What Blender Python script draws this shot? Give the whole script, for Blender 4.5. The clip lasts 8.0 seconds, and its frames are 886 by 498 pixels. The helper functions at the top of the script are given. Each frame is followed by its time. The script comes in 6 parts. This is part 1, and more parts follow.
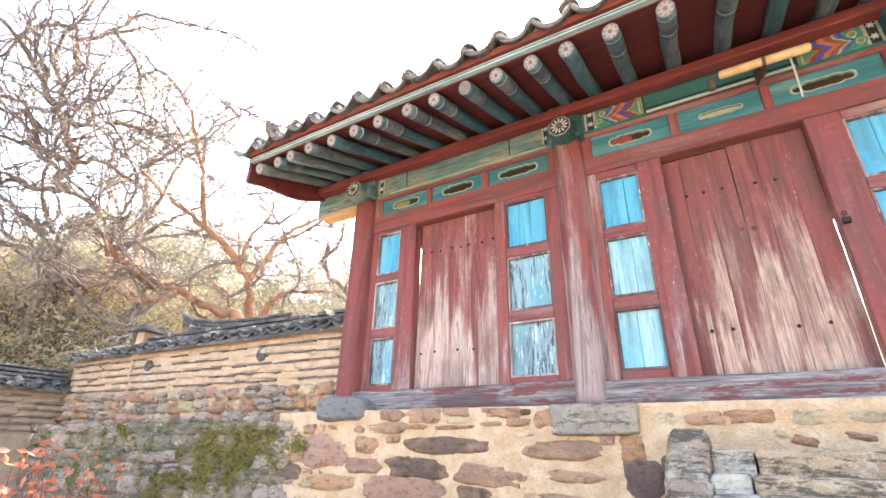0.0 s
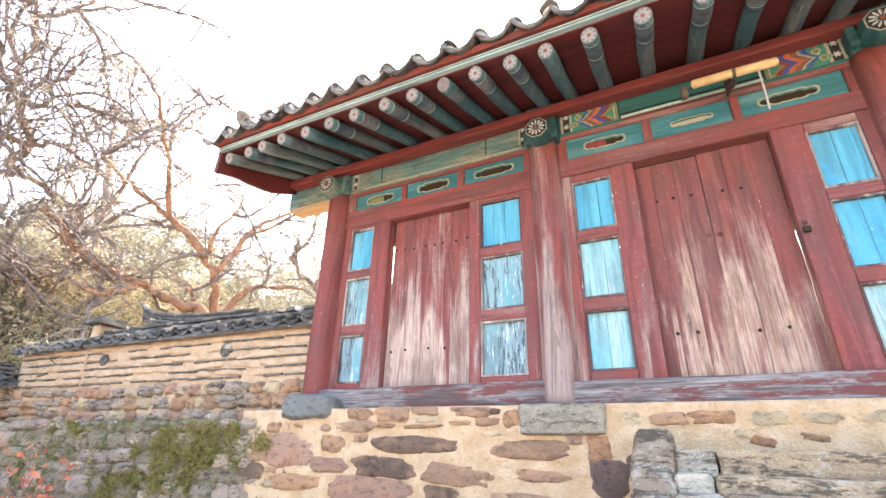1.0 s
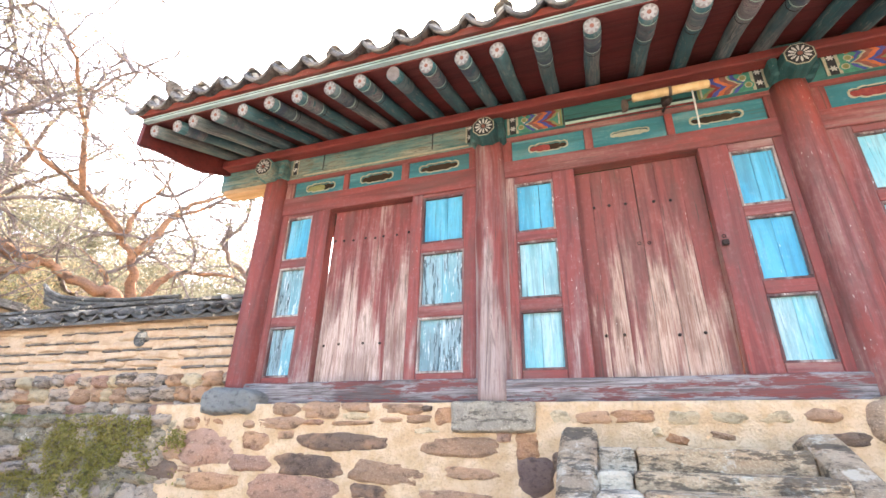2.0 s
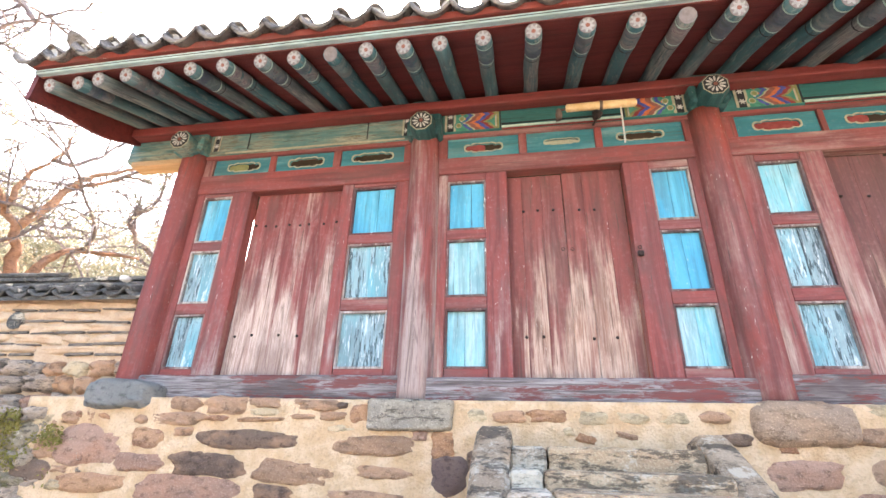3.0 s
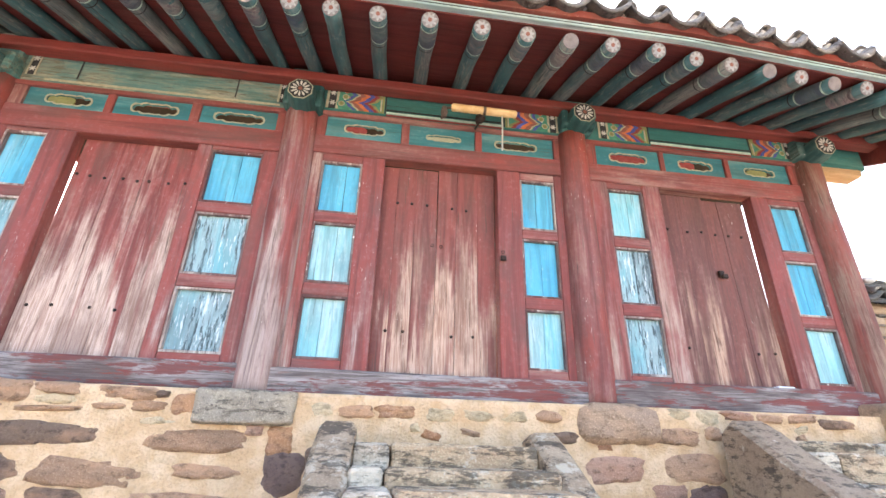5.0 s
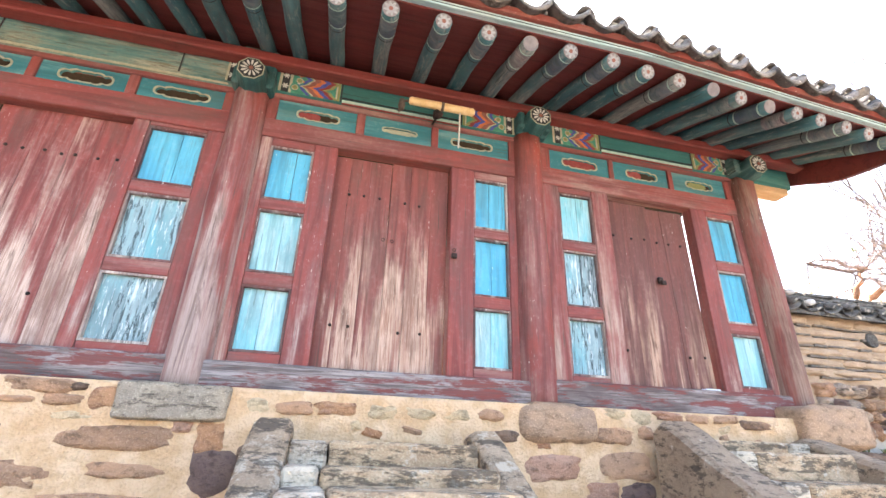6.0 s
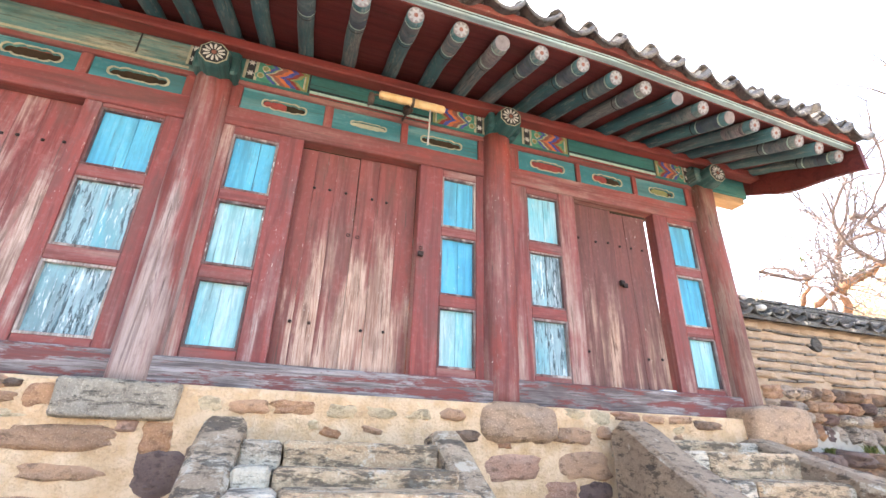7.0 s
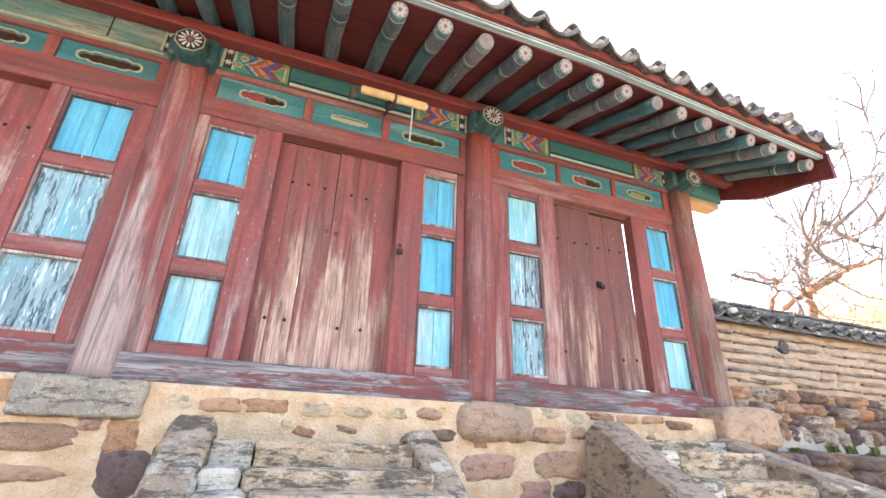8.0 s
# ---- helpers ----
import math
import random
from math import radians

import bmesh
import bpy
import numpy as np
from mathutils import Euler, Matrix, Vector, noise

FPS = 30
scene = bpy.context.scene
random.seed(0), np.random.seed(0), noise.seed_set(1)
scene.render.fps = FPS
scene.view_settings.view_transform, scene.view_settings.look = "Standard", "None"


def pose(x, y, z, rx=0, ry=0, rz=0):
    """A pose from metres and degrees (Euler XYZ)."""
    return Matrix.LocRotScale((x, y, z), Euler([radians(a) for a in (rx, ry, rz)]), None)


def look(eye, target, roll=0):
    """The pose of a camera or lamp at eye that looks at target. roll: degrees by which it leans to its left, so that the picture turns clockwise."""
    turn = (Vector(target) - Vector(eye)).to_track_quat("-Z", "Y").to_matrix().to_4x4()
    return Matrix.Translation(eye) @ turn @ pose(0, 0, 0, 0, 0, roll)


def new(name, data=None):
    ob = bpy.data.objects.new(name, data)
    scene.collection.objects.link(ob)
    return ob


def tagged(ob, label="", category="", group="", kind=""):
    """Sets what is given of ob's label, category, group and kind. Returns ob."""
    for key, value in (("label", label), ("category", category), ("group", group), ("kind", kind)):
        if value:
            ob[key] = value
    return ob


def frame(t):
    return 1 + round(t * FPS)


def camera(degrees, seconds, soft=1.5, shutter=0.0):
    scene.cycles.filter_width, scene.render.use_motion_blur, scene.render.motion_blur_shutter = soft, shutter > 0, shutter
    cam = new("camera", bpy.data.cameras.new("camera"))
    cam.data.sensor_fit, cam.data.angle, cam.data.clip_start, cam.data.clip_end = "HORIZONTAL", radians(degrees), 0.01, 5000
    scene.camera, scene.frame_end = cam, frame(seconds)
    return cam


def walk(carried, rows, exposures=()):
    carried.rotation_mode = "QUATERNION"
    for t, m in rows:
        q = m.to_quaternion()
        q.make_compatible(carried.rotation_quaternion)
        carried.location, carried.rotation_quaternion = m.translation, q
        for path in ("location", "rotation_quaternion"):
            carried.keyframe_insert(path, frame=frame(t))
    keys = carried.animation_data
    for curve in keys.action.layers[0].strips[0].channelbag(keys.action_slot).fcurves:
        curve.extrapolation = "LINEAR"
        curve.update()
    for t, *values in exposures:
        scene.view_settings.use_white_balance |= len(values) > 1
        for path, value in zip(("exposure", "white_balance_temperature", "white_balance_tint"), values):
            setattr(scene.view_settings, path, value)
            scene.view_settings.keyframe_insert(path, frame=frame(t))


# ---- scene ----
cam = camera(87.5, 8.0)
PATH = [
    (0, (0.327, -3.788, 1.667), (-0.621, -2.219, 2.466), 1.3),
    (0.5, (0.313, -3.784, 1.665), (-0.601, -2.195, 2.465), 1.3),
    (1, (0.3, -3.758, 1.661), (-0.545, -2.132, 2.463), 1.5),
    (1.5, (0.283, -3.741, 1.677), (-0.457, -2.061, 2.471), 1.4),
    (3, (0.267, -3.622, 1.674), (-0.054, -1.815, 2.47), 1.6),
    (3.5, (0.266, -3.596, 1.687), (0.082, -1.768, 2.476), 1.6),
    (4, (0.281, -3.568, 1.697), (0.225, -1.728, 2.481), 1.7),
    (4.5, (0.282, -3.521, 1.688), (0.373, -1.686, 2.478), 1.7),
    (5, (0.283, -3.477, 1.68), (0.514, -1.657, 2.475), 1.7),
    (6.5, (0.325, -3.422, 1.695), (0.826, -1.653, 2.483), 1.9),
    (7, (0.34, -3.403, 1.69), (0.899, -1.654, 2.483), 1.8),
    (7.5, (0.346, -3.396, 1.704), (0.955, -1.661, 2.49), 1.9),
    (8, (0.35, -3.386, 1.704), (0.991, -1.662, 2.49), 1.9),
]
EXPOSURE = 3.24
walk(cam, [(t, look(eye, target, roll)) for t, eye, target, roll in PATH], [(0, EXPOSURE), (8, EXPOSURE)])

# ---- daylight: bright, thinly veiled sky and a soft sun behind the gate ----
SUN_EL, SUN_AZ = 42.0, -10.0          # degrees; azimuth clockwise from +y
world = bpy.data.worlds.new("sky")
scene.world = world
world.use_nodes = True
wn = world.node_tree
sky = wn.nodes.new("ShaderNodeTexSky")
sky.sky_type, sky.sun_disc = "NISHITA", False
sky.sun_elevation, sky.sun_rotation = radians(SUN_EL), radians(SUN_AZ)
sky.air_density, sky.dust_density, sky.ozone_density = 1.0, 6.0, 1.0
bg = wn.nodes["Background"]
bg.inputs["Strength"].default_value = 0.15
wn.links.new(sky.outputs[0], bg.inputs["Color"])
sun = new("sun", bpy.data.lights.new("sun", "SUN"))
sun.data.energy, sun.data.angle, sun.data.color = 2.6, radians(6), (1.0, 0.955, 0.91)
sa, se = radians(SUN_AZ), radians(SUN_EL)
sun.matrix_basis = look((30 * math.sin(sa) * math.cos(se), 30 * math.cos(sa) * math.cos(se), 30 * math.sin(se)), (0, 0, 0))


# ---- materials ----
def node(nt, kind, ins=None, **props):
    n = nt.nodes.new("ShaderNode" + kind)
    if "operation" in props:
        n.operation = props["operation"]
    if "interpolation_type" in props:
        n.interpolation_type = props["interpolation_type"]
    for k, v in (ins or {}).items():
        if isinstance(v, bpy.types.NodeSocket):
            nt.links.new(v, n.inputs[k])
        else:
            n.inputs[k].default_value = v
    return n


def rgb(c):
    return (c[0], c[1], c[2], 1.0)


def base_mat(name, rough=0.8, metal=0.0):
    m = bpy.data.materials.new(name)
    m.use_nodes = True
    nt = m.node_tree
    b = nt.nodes["Principled BSDF"]
    b.inputs["Roughness"].default_value = rough
    b.inputs["Metallic"].default_value = metal
    b.inputs["Specular IOR Level"].default_value = 0.3
    return m, nt, b


def coords(nt, scale, local=False, spin=True):
    """Position in metres, shifted for each object, and stretched by scale."""
    src = node(nt, "TexCoord").outputs["Object"] if local else node(nt, "NewGeometry").outputs["Position"]
    if spin:
        r = node(nt, "ObjectInfo").outputs["Random"]
        off = node(nt, "VectorMath", {0: r, 1: (37.0, 19.0, 53.0)}, operation="MULTIPLY")
        src = node(nt, "VectorMath", {0: src, 1: off.outputs[0]}, operation="ADD").outputs[0]
    return node(nt, "VectorMath", {0: src, 1: scale}, operation="MULTIPLY").outputs[0]


def noise_of(nt, vec, scale=1.0, detail=4.0, rough=0.6, warp=0.0):
    return node(nt, "TexNoise", {"Vector": vec, "Scale": scale, "Detail": detail, "Roughness": rough, "Distortion": warp}).outputs["Fac"]


def math_of(nt, op, a, b=0.0, c=0.0):
    return node(nt, "Math", {0: a, 1: b, 2: c}, operation=op).outputs[0]


def ramp(nt, fac, lo, hi):
    return node(nt, "MapRange", {0: fac, 1: lo, 2: hi, 3: 0.0, 4: 1.0}, interpolation_type="SMOOTHSTEP").outputs[0]


def mix(nt, fac, a, b, blend="MIX"):
    n = nt.nodes.new("ShaderNodeMix")
    n.data_type, n.blend_type = "RGBA", blend
    for sock, v in ((n.inputs[0], fac), (n.inputs[6], a), (n.inputs[7], b)):
        if isinstance(v, bpy.types.NodeSocket):
            nt.links.new(v, sock)
        else:
            sock.default_value = v if isinstance(v, float) else rgb(v)
    return n.outputs[2]


def bump(nt, bsdf, height, strength=0.4, dist=0.01):
    b = node(nt, "Bump", {"Height": height, "Strength": strength, "Distance": dist})
    nt.links.new(b.outputs[0], bsdf.inputs["Normal"])


def painted_wood(name, paint, paint2, wood, wood2, wear, along="z", low=None, chips=0.0, chip_col=(0.7, 0.62, 0.52), vary=0.18, local=False, rough=0.75, slits=0.0):
    """Old paint on wood: streaky wear along the grain, more of it where rain splashes (low = (z0, z1, amount))."""
    m, nt, b = base_mat(name, rough)
    i = "xyz".index(along)
    s1, s2, s3 = [12.0] * 3, [95.0] * 3, [3.4] * 3
    s1[i], s2[i], s3[i] = 0.85, 3.2, 0.95
    streak = noise_of(nt, coords(nt, s1, local), 1.0, 7.0, 0.66, 0.9)
    grime = noise_of(nt, coords(nt, (26.0, 26.0, 26.0), local), 1.0, 6.0, 0.72)
    fine = noise_of(nt, coords(nt, s2, local), 1.0, 3.0, 0.6, 0.5)
    patch = noise_of(nt, coords(nt, s3, local), 1.0, 5.0, 0.60, 0.4)
    run = noise_of(nt, coords(nt, [7.0 if k != i else 0.40 for k in range(3)], local), 1.0, 3.0, 0.6)
    worn = math_of(nt, "ADD", math_of(nt, "MULTIPLY", streak, 0.36), math_of(nt, "MULTIPLY", patch, 0.64))
    r = node(nt, "ObjectInfo").outputs["Random"]
    worn = math_of(nt, "ADD", worn, math_of(nt, "MULTIPLY", math_of(nt, "SUBTRACT", r, 0.5), vary))
    if low:
        z = node(nt, "SeparateXYZ", {0: node(nt, "NewGeometry").outputs["Position"]}).outputs[2]
        worn = math_of(nt, "ADD", worn, math_of(nt, "MULTIPLY", math_of(nt, "MULTIPLY", ramp(nt, z, low[1], low[0]), ramp(nt, run, 0.32, 0.62)), low[2] * 1.5))
    worn = math_of(nt, "ADD", worn, math_of(nt, "MULTIPLY", math_of(nt, "SUBTRACT", fine, 0.5), 0.15))
    worn = math_of(nt, "ADD", worn, math_of(nt, "MULTIPLY", math_of(nt, "SUBTRACT", grime, 0.5), 0.08))
    t = 0.78 - 0.4 * wear
    f = math_of(nt, "MULTIPLY", ramp(nt, worn, t - 0.075, t + 0.095), 0.95)
    thin = ramp(nt, worn, t - 0.17, t + 0.02)
    col_p = mix(nt, ramp(nt, patch, 0.35, 0.65), paint, paint2)
    col_p = mix(nt, math_of(nt, "MULTIPLY", thin, 0.45), col_p, [0.55 * p + 0.45 * w for p, w in zip(paint2, wood2)])
    dust = [0.35 * p + 0.65 * w for p, w in zip(paint, wood2)]
    col_p = mix(nt, math_of(nt, "MULTIPLY", ramp(nt, grime, 0.50, 0.76), 0.22), col_p, dust)
    col_p = mix(nt, math_of(nt, "MULTIPLY", ramp(nt, streak, 0.54, 0.36), 0.5), col_p, [c * 0.45 for c in paint2])
    col_w = mix(nt, ramp(nt, fine, 0.36, 0.62), wood, wood2)
    col_w = mix(nt, math_of(nt, "MULTIPLY", ramp(nt, streak, 0.54, 0.66), 0.8), col_w, [c * 0.42 for c in wood])
    col_w = mix(nt, math_of(nt, "MULTIPLY", ramp(nt, run, 0.56, 0.40), 0.45), col_w, [0.5 * (w + p) for w, p in zip(wood, paint)])
    col = mix(nt, f, col_p, col_w)
    dirt = noise_of(nt, coords(nt, [5.0 if k != i else 1.6 for k in range(3)], local), 1.0, 5.0, 0.65)
    col = mix(nt, math_of(nt, "MULTIPLY", ramp(nt, dirt, 0.50, 0.66), 0.5), col, [0.25 * p + 0.22 * w for p, w in zip(paint2, wood)])
    col = mix(nt, math_of(nt, "MULTIPLY", ramp(nt, fine, 0.54, 0.68), 0.38), col, [0.3 * p + 0.15 * w for p, w in zip(paint2, wood)])
    crack = noise_of(nt, coords(nt, [55.0 if k != i else 1.6 for k in range(3)], local), 1.0, 4.0, 0.65)
    col = mix(nt, math_of(nt, "MULTIPLY", ramp(nt, crack, 0.62, 0.68), 0.8), col, [c * 0.28 for c in wood])
    if chips:
        fleck = noise_of(nt, coords(nt, [120.0 if k != i else 20.0 for k in range(3)], local), 1.0, 2.0, 0.5)
        g = math_of(nt, "MULTIPLY", ramp(nt, fleck, 0.74 - 0.05 * chips, 0.78 - 0.05 * chips), ramp(nt, streak, 0.50, 0.62))
        col = mix(nt, g, col, chip_col)
    if slits:
        curl = noise_of(nt, coords(nt, [34.0 if k != i else 5.0 for k in range(3)], local), 1.0, 6.0, 0.72)
        slit = noise_of(nt, coords(nt, [42.0 if k != i else 6.0 for k in range(3)], local), 1.0, 6.0, 0.75)
        col = mix(nt, math_of(nt, "MULTIPLY", ramp(nt, curl, 0.56, 0.61), 0.75 * slits), col, chip_col)
        col = mix(nt, math_of(nt, "MULTIPLY", math_of(nt, "MULTIPLY", ramp(nt, slit, 0.53, 0.56), ramp(nt, patch, 0.38, 0.50)), slits), col, [c * 0.7 for c in wood])
    nt.links.new(col, b.inputs["Base Color"])
    h = math_of(nt, "ADD", math_of(nt, "MULTIPLY", fine, 0.5), math_of(nt, "SUBTRACT", math_of(nt, "MULTIPLY", streak, 0.7), math_of(nt, "MULTIPLY", f, 0.35)))
    bump(nt, b, h, 0.5, 0.006)
    nt.links.new(node(nt, "MapRange", {0: f, 1: 0.0, 2: 1.0, 3: rough - 0.12, 4: 0.9}).outputs[0], b.inputs["Roughness"])
    return m


def stone_mat(name, cols, speck=0.35, lichen=0.0, moss=0.0, rough=0.9, stain=0.0):
    m, nt, b = base_mat(name, rough)
    big = noise_of(nt, coords(nt, (3.2, 3.2, 5.0)), 1.0, 4.0, 0.6)
    mid = noise_of(nt, coords(nt, (14.0, 14.0, 22.0)), 1.0, 5.0, 0.65)
    fine = noise_of(nt, coords(nt, (90.0, 90.0, 90.0)), 1.0, 3.0, 0.7)
    r = node(nt, "ObjectInfo").outputs["Random"]
    col = mix(nt, ramp(nt, r, 0.1, 0.9), cols[0], cols[1])
    col = mix(nt, ramp(nt, big, 0.42, 0.66), col, cols[2])
    col = mix(nt, math_of(nt, "MULTIPLY", ramp(nt, mid, 0.5, 0.66), 0.65), col, [c * 0.42 for c in cols[0]])
    col = mix(nt, math_of(nt, "MULTIPLY", ramp(nt, fine, 0.5, 0.72), speck), col, [min(1.0, c * 1.7 + 0.05) for c in cols[1]])
    pit = noise_of(nt, coords(nt, (48.0, 48.0, 60.0)), 1.0, 4.0, 0.7)
    col = mix(nt, math_of(nt, "MULTIPLY", ramp(nt, pit, 0.57, 0.70), 0.32), col, [c * 0.4 for c in cols[0]])
    if lichen:
        l = noise_of(nt, coords(nt, (6.0, 6.0, 6.0)), 1.0, 6.0, 0.72)
        col = mix(nt, math_of(nt, "MULTIPLY", ramp(nt, l, 0.62 - 0.12 * lichen, 0.68 - 0.08 * lichen), 0.85), col, (0.70, 0.595, 0.45))
        k = noise_of(nt, coords(nt, (3.0, 4.0, 11.0)), 1.5, 7.0, 0.78)
        col = mix(nt, math_of(nt, "MULTIPLY", ramp(nt, k, 0.53 - stain, 0.60 - stain), 0.75), col, (0.062, 0.050, 0.040))
    if moss:
        g = noise_of(nt, coords(nt, (1.5, 1.5, 1.8), spin=False), 1.0, 8.0, 0.78)
        mo = mix(nt, ramp(nt, mid, 0.4, 0.6), (0.08, 0.085, 0.02), (0.19, 0.17, 0.05))
        col = mix(nt, ramp(nt, g, 0.58 - 0.14 * moss, 0.70 - 0.14 * moss), col, mo)
    nt.links.new(col, b.inputs["Base Color"])
    bump(nt, b, math_of(nt, "ADD", mid, math_of(nt, "MULTIPLY", fine, 0.55)), 1.0, 0.026)
    return m


def plain_mat(name, c1, c2, scale=8.0, rough=0.8, relief=0.3, fine_amt=0.3, metal=0.0, stretch=(1, 1, 1), local=False, depth=0.008):
    m, nt, b = base_mat(name, rough, metal)
    a = noise_of(nt, coords(nt, [scale * s for s in stretch], local), 1.0, 5.0, 0.6)
    f = noise_of(nt, coords(nt, [scale * 9 * s for s in stretch], local), 1.0, 3.0, 0.6)
    col = mix(nt, ramp(nt, a, 0.36, 0.64), c1, c2)
    col = mix(nt, math_of(nt, "MULTIPLY", ramp(nt, f, 0.5, 0.7), fine_amt), col, [c * 0.5 for c in c1])
    nt.links.new(col, b.inputs["Base Color"])
    bump(nt, b, math_of(nt, "ADD", a, math_of(nt, "MULTIPLY", f, 0.4)), relief, depth)
    return m


def weathered_sill(name):
    """Silver-grey wood with dark grain, red paint left in hard-edged patches."""
    m, nt, b = base_mat(name, 0.88)
    grain = noise_of(nt, coords(nt, (1.6, 40.0, 40.0)), 1.0, 6.0, 0.7, 0.8)
    fine = noise_of(nt, coords(nt, (6.0, 150.0, 150.0)), 1.0, 3.0, 0.6)
    stain = noise_of(nt, coords(nt, (0.9, 2.0, 3.0), spin=False), 1.0, 4.0, 0.6)
    left = noise_of(nt, coords(nt, (1.5, 4.0, 9.0), spin=False), 1.0, 8.0, 0.74)
    col = mix(nt, ramp(nt, grain, 0.36, 0.60), (0.13, 0.105, 0.098), (0.36, 0.315, 0.30))
    col = mix(nt, math_of(nt, "MULTIPLY", ramp(nt, fine, 0.52, 0.66), 0.55), col, (0.06, 0.046, 0.042))
    col = mix(nt, math_of(nt, "MULTIPLY", ramp(nt, stain, 0.50, 0.62), 0.75), col, (0.085, 0.060, 0.055))
    red = mix(nt, ramp(nt, grain, 0.4, 0.6), (0.22, 0.056, 0.046), (0.15, 0.046, 0.040))
    col = mix(nt, math_of(nt, "MULTIPLY", ramp(nt, math_of(nt, "ADD", left, math_of(nt, "MULTIPLY", grain, 0.30)), 0.675, 0.735), 0.90), col, red)
    nt.links.new(col, b.inputs["Base Color"])
    bump(nt, b, math_of(nt, "ADD", grain, math_of(nt, "MULTIPLY", fine, 0.4)), 0.7, 0.008)
    return m


RED, RED2 = (0.268, 0.064, 0.053), (0.208, 0.062, 0.055)
RAW, RAW2 = (0.36, 0.24, 0.19), (0.54, 0.41, 0.34)
GREY, GREY2 = (0.15, 0.122, 0.112), (0.34, 0.295, 0.275)
M_RED = painted_wood("red_paint", RED, RED2, RAW, RAW2, 0.30, "z", (2.1, 3.0, 0.10))
M_RED_X = painted_wood("red_paint_level", RED, RED2, RAW, RAW2, 0.28, "x")
M_RED_WORN = painted_wood("red_paint_worn", RED, RED2, (0.36, 0.27, 0.23), (0.56, 0.47, 0.41), 0.31, "z", (2.2, 3.4, 0.11), 0.9)
M_COL_A = painted_wood("column_red", (0.25, 0.052, 0.040), RED2, RAW, RAW2, 0.18, "z", (2.0, 2.6, 0.08), 0.4, vary=0.0)
M_COL_B = painted_wood("column_bleached", RED, RED2, (0.32, 0.23, 0.20), (0.46, 0.36, 0.32), 0.47, "z", (2.2, 4.1, 0.27), 0.5, vary=0.0)
M_COL_C = painted_wood("column_flaking", (0.31, 0.064, 0.046), RED2, (0.36, 0.22, 0.18), (0.54, 0.40, 0.33), 0.25, "z", (2.0, 2.4, 0.05), 1.2, vary=0.0)
M_COL_D = painted_wood("column_brown", (0.24, 0.052, 0.036), (0.20, 0.06, 0.045), (0.17, 0.10, 0.075), (0.31, 0.215, 0.165), 0.50, "z", (2.2, 3.8, 0.25), 0.4, vary=0.0)
M_DOOR_A = painted_wood("door_bleached", RED, (0.21, 0.050, 0.042), (0.38, 0.26, 0.205), (0.66, 0.515, 0.43), 0.26, "z", (2.1, 3.8, 0.25), 0.7, vary=0.20)
M_DOOR_B = painted_wood("door_raw_pine", (0.24, 0.066, 0.052), (0.20, 0.066, 0.055), (0.36, 0.21, 0.15), (0.62, 0.455, 0.35), 0.37, "z", (2.1, 3.8, 0.25), 0.7, vary=0.20)
M_DOOR_C = painted_wood("door_brown", (0.180, 0.064, 0.050), (0.15, 0.060, 0.050), (0.34, 0.19, 0.13), (0.55, 0.38, 0.28), 0.22, "z", (2.1, 3.6, 0.24), 0.6, vary=0.18)
M_SILL = weathered_sill("sill_grey")
BLUE, BLUE2 = (0.080, 0.36, 0.53), (0.12, 0.44, 0.57)
M_PAN_NEW = painted_wood("blue_paint", BLUE, BLUE2, (0.30, 0.52, 0.58), (0.60, 0.74, 0.76), 0.18, "z", None, 0.5, (0.62, 0.74, 0.55), vary=0.06)
M_PAN_MID = painted_wood("blue_paint_washed", (0.17, 0.47, 0.53), (0.31, 0.55, 0.57), (0.30, 0.48, 0.49), (0.62, 0.68, 0.66), 0.48, "z", None, 0.3, (0.56, 0.66, 0.66), vary=0.10, slits=0.35)
M_PAN_OLD = painted_wood("blue_paint_peeling", (0.15, 0.38, 0.43), (0.44, 0.60, 0.62), (0.085, 0.12, 0.13), (0.28, 0.32, 0.33), 0.62, "z", None, 0.5, (0.68, 0.73, 0.74), vary=0.12, slits=0.95)
M_TEAL = painted_wood("teal_paint", (0.034, 0.165, 0.19), (0.058, 0.23, 0.25), (0.26, 0.36, 0.30), (0.42, 0.48, 0.40), 0.30, "x", None, 0.3, (0.6, 0.6, 0.5))
M_BEAM = painted_wood("beam_green", (0.028, 0.125, 0.115), (0.042, 0.17, 0.15), (0.10, 0.16, 0.12), (0.24, 0.28, 0.20), 0.20, "x", None, 0.0)
M_BEAM_OLD = painted_wood("beam_green_faded", (0.05, 0.17, 0.165), (0.085, 0.23, 0.21), (0.22, 0.19, 0.12), (0.46, 0.42, 0.31), 0.60, "x", None, 1.4, (0.05, 0.045, 0.04), slits=0.7)
M_CAP = painted_wood("capital_green", (0.022, 0.075, 0.075), (0.04, 0.12, 0.11), (0.11, 0.15, 0.13), (0.24, 0.28, 0.24), 0.34, "y", None, 0.3)
M_RAFT = painted_wood("rafter_green", (0.040, 0.116, 0.127), (0.068, 0.163, 0.167), (0.132, 0.139, 0.132), (0.279, 0.271, 0.240), 0.46, "y", None, 0.8, (0.42, 0.40, 0.34), vary=0.34, local=True, slits=0.35)
M_RAFT_BAND = painted_wood("rafter_band", (0.063, 0.084, 0.119), (0.119, 0.182, 0.175), (0.182, 0.119, 0.140), (0.420, 0.364, 0.322), 0.50, "x", None, 1.4, (0.30, 0.12, 0.10), local=True)
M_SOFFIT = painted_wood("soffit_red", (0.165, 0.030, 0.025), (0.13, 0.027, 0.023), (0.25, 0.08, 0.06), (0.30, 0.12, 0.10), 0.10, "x")
